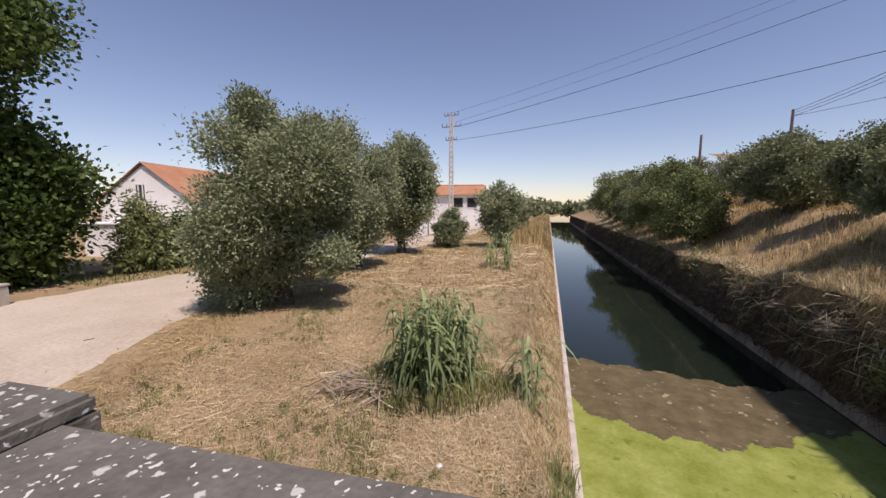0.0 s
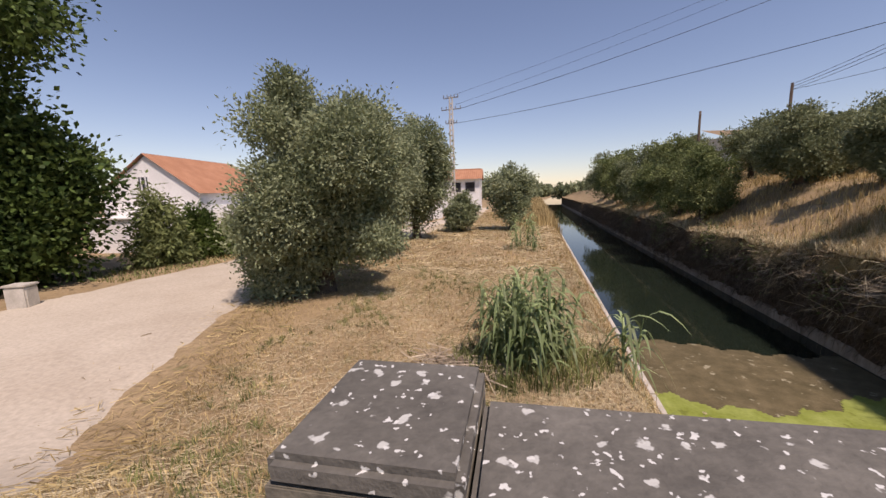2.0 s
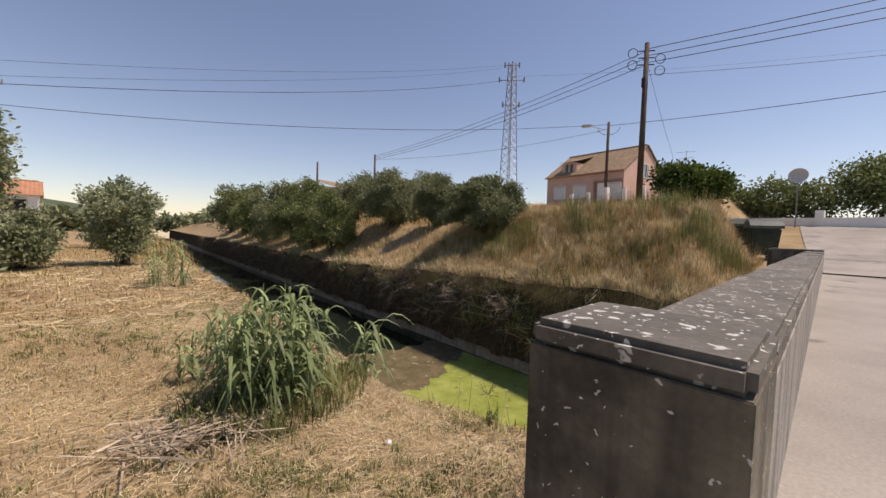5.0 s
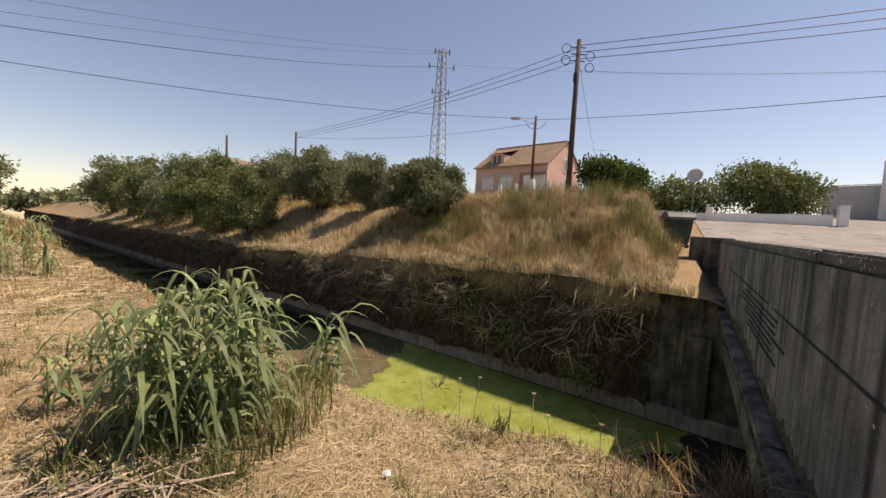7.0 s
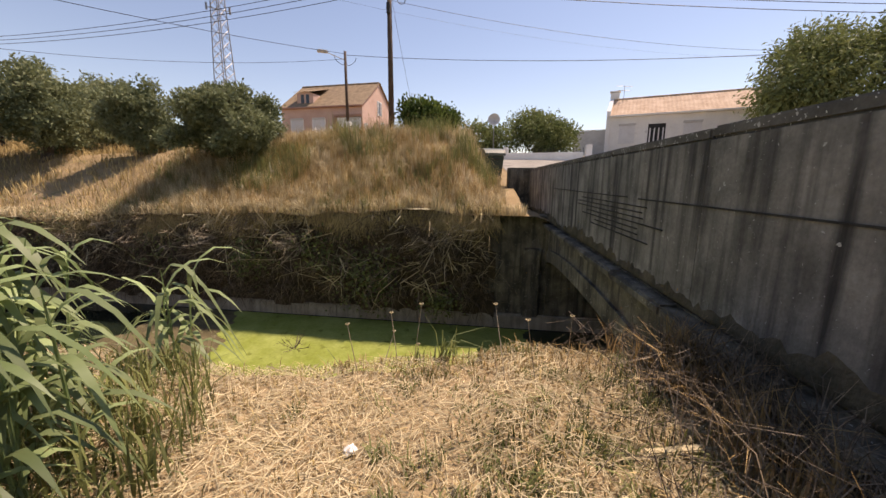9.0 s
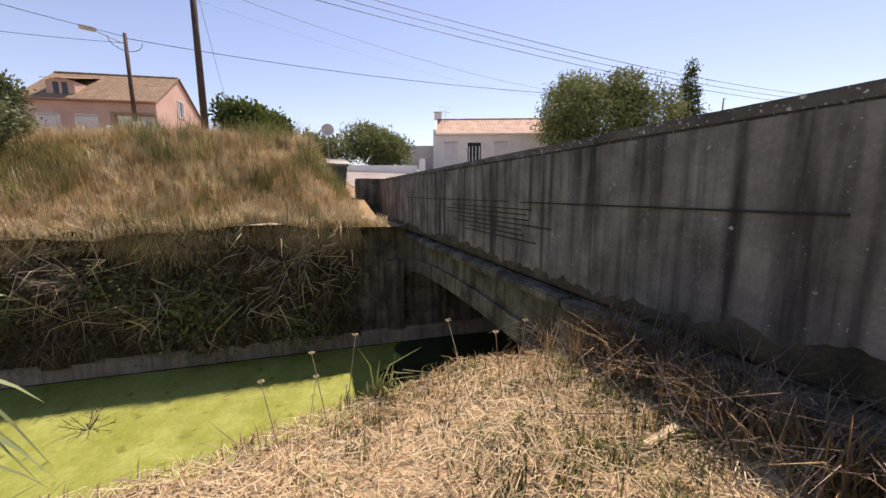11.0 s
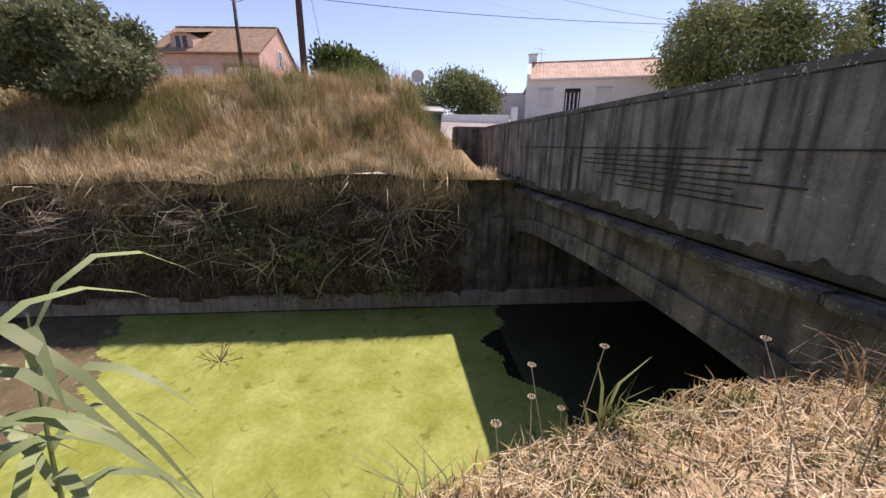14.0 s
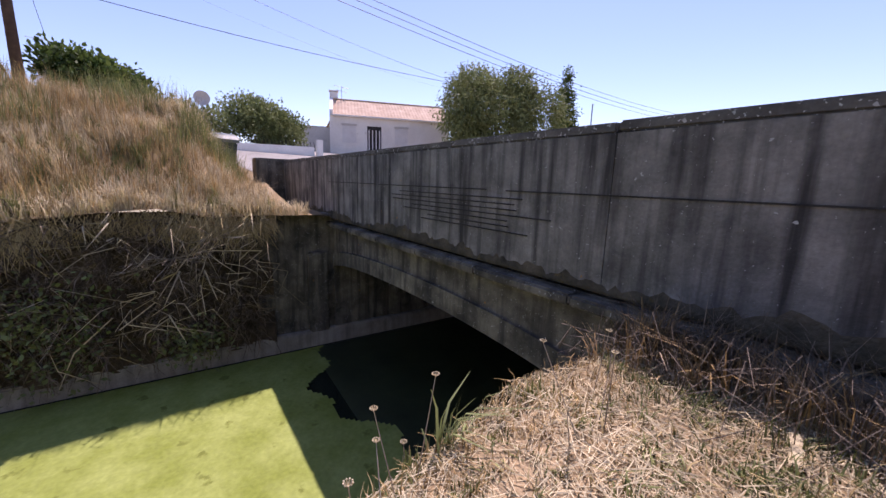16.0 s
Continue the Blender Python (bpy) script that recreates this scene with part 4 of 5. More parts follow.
def tufts(name, x, y, h, w, per, material, label, seed):
    """Clumps of blades that fan out of one foot and lean together."""
    rng = np.random.default_rng(seed)
    n = len(x)
    a0, tilt, hs = rng.uniform(0, 6.283, n), rng.uniform(0.1, 0.9, n), h * rng.uniform(0.45, 1.4, n)
    k = np.repeat(np.arange(n), per)
    m = len(k)
    px, py = x[k] + rng.normal(0, 0.035, m), y[k] + rng.normal(0, 0.035, m)
    b = np.stack([px, py, ground_z(px, py) - 0.01], -1)
    a = a0[k] + rng.normal(0, 1.0, m)
    d = np.stack([np.cos(a), np.sin(a), np.zeros(m)], -1)
    le = (tilt[k] * rng.uniform(0.3, 1.4, m))[:, None]
    hh = (hs[k] * rng.uniform(0.5, 1.2, m))[:, None]
    up = np.array([0, 0, 1.0])
    q = b + d * hh * le * 0.4 + up * hh * 0.55
    t = b + d * hh * le * 1.25 + up * hh * (0.95 - 0.35 * le)
    sd = np.stack([-d[:, 1], d[:, 0], np.zeros(m)], -1) * (w * rng.uniform(0.5, 1.4, m))[:, None]
    v = np.stack([b - sd, b + sd, q - sd * 0.8, q + sd * 0.8, t - sd * 0.15, t + sd * 0.15], 1).reshape(-1, 3)
    i = np.arange(m)[:, None] * 6
    return tagged(arrays(name, v, np.concatenate([i + np.array([[0, 1, 3, 2]]), i + np.array([[2, 3, 5, 4]])]), material), label, "grass", kind="stuff")


x, y = scatter(4200, CX1 + 0.1, 15, 1.9, 15, lambda a, b, r: on_slope(a, b, r) & patchy(a, b, 0.9, -0.2, 11.0), 301)
tufts("grass_tufts", x, y, 0.42, 0.005, 22, "pale_straw", "bleached leaning grass tufts on the slope", 302)
x, y = scatter(3200, CX1 + 0.1, 15, 1.9, 15, lambda a, b, r: on_slope(a, b, r) & patchy(a, b, 0.6, 0.15, 21.0), 303)
tufts("weed_tufts", x, y, 0.32, 0.007, 18, "weed_green", "yellow-green weed tufts in the dry slope grass", 304)
x, y = scatter(2000, CX1 + 0.1, 15, 1.9, 15, on_slope, 305)
tufts("dead_stalks", x, y, 0.62, 0.004, 6, "rust_straw", "thin rusty seed stalks standing on the slope", 306)
x, y = scatter(1800, -5.5, 0.0, 1.6, 11, lambda a, b, r: on_bank(a, b, r) & patchy(a, b, 0.9, 0.1, 31.0), 307)
tufts("weed_tufts", x, y, 0.10, 0.004, 16, "weed_green", "small green weed tufts in the cut straw", 308)
x, y = scatter(420, -2.2, 0.0, 1.8, 4.2, lambda a, b, r: on_bank(a, b, r) & patchy(a, b, 1.7, 0.0, 17.0), 309)
tufts("weed_tufts", x, y, 0.07, 0.004, 22, "weed_green", "low green weeds sprouting through the cut straw", 310)
x, y = scatter(26, -0.05, 0.22, 2.9, 4.9, lambda a, b, r: a < 9, 311)
tufts("weed_tufts", x, y, 0.30, 0.006, 14, "fresh", "green weeds growing over the canal edge", 312)
rng = np.random.default_rng(411)
q = [BRIDGE @ Vector((s, n, 0)) for s, n in zip(rng.uniform(0.0, 1.6, 170), 0.10 + np.abs(rng.normal(0, 0.2, 170)))]
x, y = np.array([p.x for p in q]), np.array([p.y for p in q])
# shade of the bridge wall is put into this darkened brown
tufts("dead_weeds", x, y, 0.36, 0.003, 10, "dead_brush", "dead brown weeds along the foot of the bridge wall", 412)
tufts("dead_weeds", x[::3] + 0.1, y[::3] + 0.12, 0.30, 0.004, 16, "rust_straw", "rusty dry grass along the foot of the bridge wall", 413)

# brush on the steep canal bank
rng = np.random.default_rng(17)
n = 30000
by = np.concatenate([rng.uniform(3.1, 24, 23000), rng.uniform(24, 70, 7000)])
bz = -3.0 + (bank_top(by) + 3.05) * rng.uniform(0, 1, n)
bx = CX1 + 0.28 - 0.12 * rng.uniform(0, 1, n) - 0.38 * np.clip(wave(by, bz * 1.6, 1.7, 6.0) + 0.1, 0, 1) * rng.uniform(0.3, 1, n)
ln = rng.uniform(0.12, 0.55, n) * np.where(by > 24, 1.8, 1.0)
d = np.stack([-np.abs(rng.normal(0.25, 0.35, n)), rng.normal(0, 0.8, n), rng.normal(-0.35, 0.6, n)], -1)
d /= np.linalg.norm(d, axis=1, keepdims=True)
p = np.stack([bx, by, bz], -1)
q = p + d * ln[:, None] * 0.6
t = q + (d + np.array([-0.1, 0, -0.5]) + rng.normal(0, 0.4, (n, 3))) * ln[:, None] * 0.4
w = np.cross(d, rng.normal(0, 1, (n, 3)))
w = w / (np.linalg.norm(w, axis=1, keepdims=True) + 1e-9) * (rng.uniform(0.003, 0.0095, n) * np.where(by > 24, 2, 1))[:, None]
v = np.stack([p - w, p + w, q - w * 0.8, q + w * 0.8, t - w * 0.3, t + w * 0.3], 1).reshape(-1, 3)
k = np.arange(n)[:, None] * 6
tagged(arrays("bank_brush", v, np.concatenate([k + np.array([[0, 1, 3, 2]]), k + np.array([[2, 3, 5, 4]])]), "dead_brush"), "bare dry brush covering the steep canal bank", "brush", kind="stuff")
n = 800
sy, sz = rng.uniform(3.0, 16, n), rng.uniform(-2.6, -0.7, n)
keep = wave(sy, sz * 1.5, 1.1, 15.0) > 0.0
sy, sz = sy[keep], sz[keep]
n = len(sy)
sp = np.stack([np.full(n, CX1 + 0.05), sy, sz], -1)
sl = rng.uniform(0.3, 1.0, n)[:, None]
sq = sp + np.stack([-rng.uniform(0.2, 0.6, n), rng.normal(0, 0.5, n), rng.normal(0.15, 0.4, n)], -1) * sl
st = sq + np.stack([-rng.uniform(0.0, 0.4, n), rng.normal(0, 0.5, n), -rng.uniform(0.2, 1.0, n)], -1) * sl * 0.8
sw = np.stack([np.zeros(n), rng.normal(0, 0.7, n), np.ones(n)], -1) * rng.uniform(0.004, 0.008, (n, 1))
v = np.stack([sp - sw, sp + sw, sq - sw, sq + sw, st - sw * 0.4, st + sw * 0.4], 1).reshape(-1, 3)
k = np.arange(n)[:, None] * 6
tagged(arrays("arching_stems", v, np.concatenate([k + np.array([[0, 1, 3, 2]]), k + np.array([[2, 3, 5, 4]])]), "pale_straw"), "pale dead bramble stems arching from the bank", "brush", kind="stuff")
n = 15000
hy_ = np.concatenate([rng.uniform(2.8, 22, 12500), rng.uniform(22, 60, 2500)])
hp = np.stack([CX1 + 0.12 + rng.uniform(-0.1, 0.15, n), hy_, bank_top(hy_) + rng.uniform(-0.25, 0.12, n)], -1)
hl = rng.uniform(0.12, 0.5, n)[:, None] * (1 + 0.6 * np.sin(hy_ * 2.1))[:, None]
hq = hp + np.stack([-rng.uniform(0.1, 0.5, n), rng.normal(0, 0.35, n), -rng.uniform(0.3, 1.0, n)], -1) * hl
hw = np.stack([np.zeros(n), np.ones(n), rng.normal(0, 0.4, n)], -1) * 0.006
tagged(arrays("hanging_straw", np.stack([hp - hw, hp + hw, hq + hw * 0.4, hq - hw * 0.4], 1).reshape(-1, 3), np.arange(n * 4).reshape(n, 4), "straw"), "dry straw trailing down the canal bank", "straw", kind="stuff")
pts, outs = [], []
for cy, cz, r, n in ((9.6, -1.9, 0.6, 520), (7.6, -1.7, 0.6, 420), (6.2, -2.4, 0.8, 900), (4.3, -2.9, 0.4, 420), (12.5, -1.8, 0.6, 200), (16, -1.6, 0.9, 300), (20, -1.5, 1.2, 700), (27, -1.2, 1.6, 900), (36, -1.0, 2.0, 900)):
    g = rng.normal(0, 1, (n, 3)) * np.array([0.18, r * 0.6, r * 0.55]) + np.array([CX1 + 0.0, cy, cz])
    pts.append(g)
v, f = leaves(np.concatenate(pts), rng.normal(0, 1, (sum(len(g) for g in pts), 3)) + np.array([-0.8, 0, 0]), 0.10, 0.03, rng)
tagged(arrays("bank_creeper", v, f, "fresh"), "green creeper patches on the canal bank", "creeper", kind="stuff")


def bare_shrub(label, at, size, count, seed, material="twig", spread=(-0.9, 0, 0.1)):
    """A spray of thin forked branches."""
    r = random.Random(seed)
    bm = bmesh.new()
    o = Vector(at)
    for i in range(count):
        d = (Vector((r.gauss(0, 0.6), r.gauss(0, 0.8), r.gauss(0, 0.6))) + Vector(spread)).normalized()
        e = o + d * size * r.uniform(0.5, 1.0)
        tube(bm, o, e, 0.008, 0.004, 4)
        for j in range(3):
            g = o + (e - o) * r.uniform(0.4, 1.0)
            tube(bm, g, g + (d + Vector((r.gauss(0, 0.6), r.gauss(0, 0.6), r.gauss(0, 0.6)))).normalized() * size * 0.35, 0.004, 0.0015, 3)
    return tagged(part("bare_shrub", bm, material), label, "shrub")


bare_shrub("pale leafless shrub rooted in the canal bank", (CX1 + 0.1, 4.5, -1.35), 0.75, 22, 1)
bare_shrub("pale leafless shrub hanging from the canal bank", (CX1 + 0.1, 8.2, -1.5), 0.8, 20, 2)
bare_shrub("pale leafless shrub hanging from the canal bank", (CX1 + 0.1, 13.4, -1.3), 0.8, 16, 3)
bare_shrub("tangled dry shrub hanging from the canal bank", (CX1 + 0.1, 10.6, -1.4), 0.9, 20, 4)
for i in range(16):
    rr = random.Random(500 + i)
    bare_shrub("tangled dry shrub hanging from the canal bank", (CX1 + 0.12, 3.6 + i * 1.15 + rr.uniform(-0.4, 0.4), rr.uniform(-2.4, -0.95)), rr.uniform(0.5, 0.85), 15, 510 + i)
bare_shrub("dead branch standing in the duckweed", (4.58, 7.3, WATER), 0.45, 14, 5, "bark", (0.2, 0.1, 0.7))
# umbel weeds at the bank corner
for i in range(9):
    r = random.Random(200 + i)
    x, y = 0.0 + r.uniform(-0.45, 0.15), 2.7 + r.uniform(-0.5, 1.3)
    z = gz(x, y)
    h = r.uniform(0.2, 0.5)
    root = holder("dry_umbel", "thin dry umbel weed at the bank edge", "weed", (x, y, z), "dry umbels")
    top = Vector((x + r.uniform(-0.1, 0.25), y + r.uniform(-0.1, 0.1), z + h))
    bm = bmesh.new()
    tube(bm, (x, y, z - 0.03), top, 0.003, 0.002, 5)
    part("stem", bm, "twig", root)
    bm = bmesh.new()
    for k in range(9):
        e = top + Vector((0.013 * math.cos(k * 0.7), 0.013 * math.sin(k * 0.7), 0.011))
        tube(bm, top, e, 0.002, 0.002, 3)
        bmesh.ops.create_icosphere(bm, subdivisions=1, radius=0.0035, matrix=Matrix.Translation(e))
    part("flower_head", bm, "pale_straw", root)


# ---- houses ----


def corrugated(name, m, length, slope, rise, material, parent, label="", pitch=0.28, rows=12):
    """A roof plane of round tiles: length along x, slope along y, rising by rise."""
    nx = int(length / pitch) * 4
    gx_, gy_ = np.meshgrid(np.linspace(0, length, nx + 1), np.linspace(0, 1, rows * 2 + 1))
    step = (gy_ * rows) % 1.0
    gz_ = gy_ * rise + 0.045 * np.abs(np.sin(gx_ / pitch * math.pi)) + 0.03 * (1 - step)
    pts_ = np.stack([gx_, gy_ * slope, gz_], -1).reshape(-1, 3)
    mm = np.array(m)
    pts_ = pts_ @ mm[:3, :3].T + mm[:3, 3]
    k_ = np.arange(gx_.size).reshape(gx_.shape)
    return arrays(name, pts_, np.stack([k_[:-1, :-1], k_[:-1, 1:], k_[1:, 1:], k_[1:, :-1]], -1).reshape(-1, 4), material, parent, label)


def opening(parent, m, x, z, w, h, kind, label=""):
    """A window or door on the front y = 0 of m: surround, then shutter, bars or glass set in it."""
    bm = bmesh.new()
    for dx, dz, sx, sz in ((0, -0.06, w + 0.2, 0.06), (0, h, w + 0.2, 0.08), (-w / 2 - 0.05, 0, 0.1, h), (w / 2 + 0.05, 0, 0.1, h)):
        box(bm, m @ pose(x + dx, -0.02, z + dz), (sx, 0.08, sz), 0.008)
    fr = part("door" if kind == "bars" else "window", bm, "white" if kind != "hole" else "grey_wall", parent, label)
    bm = bmesh.new()
    box(bm, m @ pose(x, -0.002, z), (w, 0.02, h))
    # for a hole, the near-black sheet stands in for the unlit inside
    part("pane", bm, {"shutter": "shutter", "bars": "dark_hole", "hole": "dark_hole", "glass": "glass", "panel": "white"}[kind], fr)
    if kind == "shutter":
        bm = bmesh.new()
        for i in range(int(h / 0.09)):
            box(bm, m @ pose(x, -0.02, z + 0.02 + i * 0.09), (w - 0.02, 0.015, 0.075), 0.006)
        part("slat", bm, "shutter", fr)
        bm = bmesh.new()
        box(bm, m @ pose(x, -0.05, z + h), (w + 0.1, 0.12, 0.16), 0.01)
        part("shutter_box", bm, "grey_wall", fr)
    if kind in ("bars", "glass"):
        bm = bmesh.new()
        for i in range(4 if kind == "bars" else 2):
            box(bm, m @ pose(x - w / 2 + w * (i + 0.5) / (4 if kind == "bars" else 2), -0.025, z), (0.09, 0.04, h * (0.86 if kind == "bars" else 1)), 0.006)
        part("bar", bm, "shutter", fr)
    return fr


def gabled(name, label, m, w, d, eave, apex, wall, tile, base=-0.6, over=0.3, group=""):
    """A house with its front along x from the origin of m and its ridge over the middle of its depth."""
    root = holder(name, label, "house", m.translation, group)
    bm = bmesh.new()
    prism(bm, [(0, base), (d, base), (d, eave), (d / 2, apex), (0, eave)], m @ Matrix.Rotation(radians(90), 4, "Z") @ Matrix.Translation((0, -w, 0)), w)
    part("wall", bm, wall, root)
    k = over / (d / 2) * (apex - eave)
    corrugated("roof", m @ pose(-over * 0.6, -over, eave - k + 0.06), w + over * 1.2, d / 2 + over, apex - eave + k, tile, root)
    corrugated("roof", m @ pose(w + over * 0.6, d + over, eave - k + 0.06, 0, 0, 180), w + over * 1.2, d / 2 + over, apex - eave + k, tile, root)
    bm = bmesh.new()
    for i in range(int(w / 0.4) + 1):
        tube(bm, m @ Vector((i * 0.4 - 0.1, d / 2, apex + 0.10)), m @ Vector((i * 0.4 + 0.34, d / 2, apex + 0.10)), 0.12, 0.10, 8)
    part("ridge_tile", bm, tile, root)
    bm = bmesh.new()
    box(bm, m @ pose(w / 2, -0.16, eave - 0.16), (w + 0.3, 0.36, 0.12), 0.02)
    part("eave", bm, "white" if wall == "white" else "pink_dark", root)
    return root


# pink house on the slope
pm = pose(32.9, 24.6, 3.75, 0, 0, -95)
ph = gabled("house", "pink rendered house with a brown tiled roof", pm, 8.7, 8.0, 3.3, 6.0, "pink", "tile", -1.6)
for x in (1.7, 4.1):
    opening(ph, pm, x, 0.9, 1.25, 1.2, "shutter", "white roller shutter window")
bm = bmesh.new()
box(bm, pm @ pose(7.2, -0.05, 2.3), (2.9, 0.3, 0.16), 0.02)
box(bm, pm @ pose(5.8, -0.05, -0.4), (0.14, 0.3, 2.7), 0.02)
part("porch", bm, "pink_dark", ph, "dull pink porch surround")
# flat darker pink sheet stands in for the shaded porch recess
bm = bmesh.new()
box(bm, pm @ pose(7.2, -0.004, -0.4), (2.85, 0.02, 2.7))
part("porch_shade_sheet", bm, "pink_dark", ph)
opening(ph, pm @ pose(0, -0.02, 0), 6.7, 0.0, 0.95, 2.1, "panel", "white panelled front door")
opening(ph, pm @ pose(0, -0.02, 0), 7.9, 0.6, 1.1, 1.4, "shutter", "white roller shutter window")
gm_ = pm @ pose(8.7, 0, 0, 0, 0, 90)
opening(ph, gm_, 4.0, 2.9, 0.9, 1.3, "glass", "brown framed gable window")
bm = bmesh.new()
prism(bm, [(1.5, 3.5), (3.3, 3.5), (3.3, 4.65), (2.4, 4.9), (1.5, 4.65)], pm @ Matrix.Translation((0, 0.5, 0)), 2.6)
dm = part("dormer", bm, "pink", ph, "small pink dormer with shuttered window")
bm = bmesh.new()
for dx in (-0.28, 0.28):
    box(bm, pm @ pose(2.4 + dx, 0.49, 3.75), (0.34, 0.04, 0.8), 0.01)
part("window", bm, "glass", dm)
corrugated("dormer_roof", pm @ pose(1.3, 0.25, 4.72), 2.2, 3.2, 0.9, "tile", dm, rows=6)
bm = bmesh.new()
box(bm, pm @ pose(10.5, 2.0, 0.0), (5.0, 4.6, 0.14), 0.02)
for x, y in ((12.9, 0.0), (12.9, 4.2), (10.2, 0.0)):
    tube(bm, pm @ Vector((x - 0.1, y, -1.6)), pm @ Vector((x - 0.1, y, 0.0)), 0.08, 0.08)
cp_ = part("carport", bm, "bark", ph, "dark lean-to carport roof")

# white house across the road
sm = pose(30.86, -5.77, 2.3, 0, 0, -108)
sh = gabled("house", "low white house with a pale tiled roof", sm, 10.2, 6.0, 3.1, 4.75, "white", "tile_pale", -0.6, 0.25)
opening(sh, sm, 1.35, 0.85, 1.15, 1.4, "shutter", "white roller shutter window")
opening(sh, sm, 3.45, 0.05, 1.2, 2.25, "bars", "dark double door with white bars")
opening(sh, sm, 5.8, 0.85, 1.15, 1.4, "shutter", "white roller shutter window")
bm = bmesh.new()
prism(bm, [(-0.15, -0.6), (6.1, -0.6), (6.1, 3.4), (3.0, 5.05), (-0.15, 3.45)], sm @ Matrix.Rotation(radians(90), 4, "Z") @ Matrix.Translation((0, -0.05, 0)), 0.28)
part("gable_parapet", bm, "white", sh)
bm = bmesh.new()
box(bm, sm @ pose(0.1, 3.0, 4.9), (0.7, 0.55, 0.55), 0.02)
box(bm, sm @ pose(0.1, 3.0, 5.48), (0.85, 0.7, 0.08), 0.01)
part("chimney", bm, "white", sh)
# lower annex and the house behind
am = sm @ pose(-2.9, 0.6, 0)
bm = bmesh.new()
box(bm, am @ pose(1.4, 2.2, -0.5), (2.7, 4.0, 2.6), 0.02)
an = holder("annex", "low grey annex beside the white house", "outbuilding", am.translation)
part("wall", bm, "grey_wall", an)
corrugated("roof", am @ pose(0, 0.1, 2.08), 2.8, 4.3, 0.5, "tile", an, rows=8)
gabled("house", "grey roofed house behind the white house", sm @ pose(1.5, 12.0, 0.6, 0, 0, 25), 6.0, 6.0, 3.3, 5.2, "grey_wall", "tile")

# garden wall along the road
gw = holder("garden_wall", "low white garden wall with posts and railing", "wall", (25.2, -2.9, 1.2))
pts_w = [Vector((25.2, -2.9, 0)), Vector((25.9, 2.6, 0)), Vector((26.6, 8.2, 0))]
for a, b in zip(pts_w, pts_w[1:]):
    d = b - a
    mid = (a + b) / 2
    an_ = math.degrees(math.atan2(d.y, d.x))
    bm = bmesh.new()
    box(bm, pose(mid.x, mid.y, 0.9, 0, 0, an_), (d.length - 0.3, 0.2, 1.25), 0.015)
    part("wall_panel", bm, "white", gw)
    bm = bmesh.new()
    box(bm, pose(b.x, b.y, 0.9, 0, 0, an_), (0.36, 0.36, 1.65), 0.02)
    part("post", bm, "white", gw)
    bm = bmesh.new()
    for i in range(int(d.length / 0.22)):
        p = a + d * ((i + 0.5) * 0.22 / d.length)
        tube(bm, (p.x, p.y, 2.14), (p.x + 0.08, p.y + 0.05, 2.48), 0.018, 0.018, 5)
    part("railing", bm, "black", gw, "slanted dark railing bars")
bm = bmesh.new()
box(bm, pose(25.2, -3.1, 0.9), (0.4, 0.4, 1.75), 0.02)
part("post", bm, "white", gw)
# fence by the pink house
fw = holder("fence", "low whitish fence posts before the pink house", "fence", (27.8, 17.5, gz(27.8, 17.5)))
for i in range(5):
    x, y = 27.6 + 0.45 * i, 18.5 - 1.35 * i
    bm = bmesh.new()
    box(bm, pose(x, y, gz(x, y) - 0.2, 0, 0, 10), (0.28, 0.28, 1.35), 0.02)
    part("post", bm, "white", fw)
    bm = bmesh.new()
    for k in range(6):
        tube(bm, (x + 0.04 * k, y - 0.2 * k - 0.1, gz(x, y) - 0.1), (x + 0.04 * k, y - 0.2 * k - 0.1, gz(x, y) + 0.9), 0.015, 0.015, 5)
    part("railing", bm, "steel", fw)

# white house by the track
wm_ = pose(-22.1, 13.9, -1.1, 0, 0, 12) @ Matrix.Scale(0.72, 4)
wh = holder("house", "white gabled house with an orange tiled roof", "house", wm_.translation)
bm = bmesh.new()
prism(bm, [(0, -0.6), (6.8, -0.6), (6.8, 3.7), (3.4, 6.2), (0, 3.7)], wm_, 9.5)
part("wall", bm, "white", wh)
for sx, x0 in ((1, 6.8), (-1, 0.0)):
    rm = wm_ @ (pose(7.05, -0.2, 3.58, 0, 0, 90) if sx > 0 else pose(-0.25, 9.7, 3.58, 0, 0, -90))
    corrugated("roof", rm, 9.9, 3.65, 2.72, "tile_red", wh)
opening(wh, wm_, 3.1, 3.7, 0.65, 1.1, "glass", "narrow dark gable window")
bm = bmesh.new()
box(bm, wm_ @ pose(3.6, -1.1, -0.6), (5.4, 2.2, 2.7), 0.03)
box(bm, wm_ @ pose(3.6, -1.15, 2.1), (5.7, 2.4, 0.14), 0.03)
part("lean_to", bm, "white", wh)
opening(wh, wm_ @ pose(0, -2.2, 0), 4.4, 0.3, 0.8, 1.2, "glass")
bm = bmesh.new()
box(bm, wm_ @ pose(8.2, 2.5, -0.6), (2.6, 3.0, 3.1), 0.03)
part("side_wall", bm, "white", wh)

# unfinished house far along the track
fm = pose(-15.2, 47.6, -1.2, 0, 0, 6)
fh = gabled("house", "unfinished pale house with an orange roof", fm, 6.7, 6.0, 4.2, 5.4, "white", "tile_red", -0.6, 0.5)
for x in (3.6, 5.4):
    opening(fh, fm, x, 2.5, 1.2, 1.2, "hole", "empty dark window opening")
opening(fh, fm @ pose(6.7, 0, 0, 0, 0, 90), 2.0, 2.9, 1.3, 1.3, "hole")
lw = holder("garden_wall", "low white boundary wall beside the track", "wall", (-8.4, 31.0, -1))
bm = bmesh.new()
box(bm, pose(-10.4, 30.0, -1.5, 0, 0, 88), (9.0, 0.25, 1.5), 0.02)
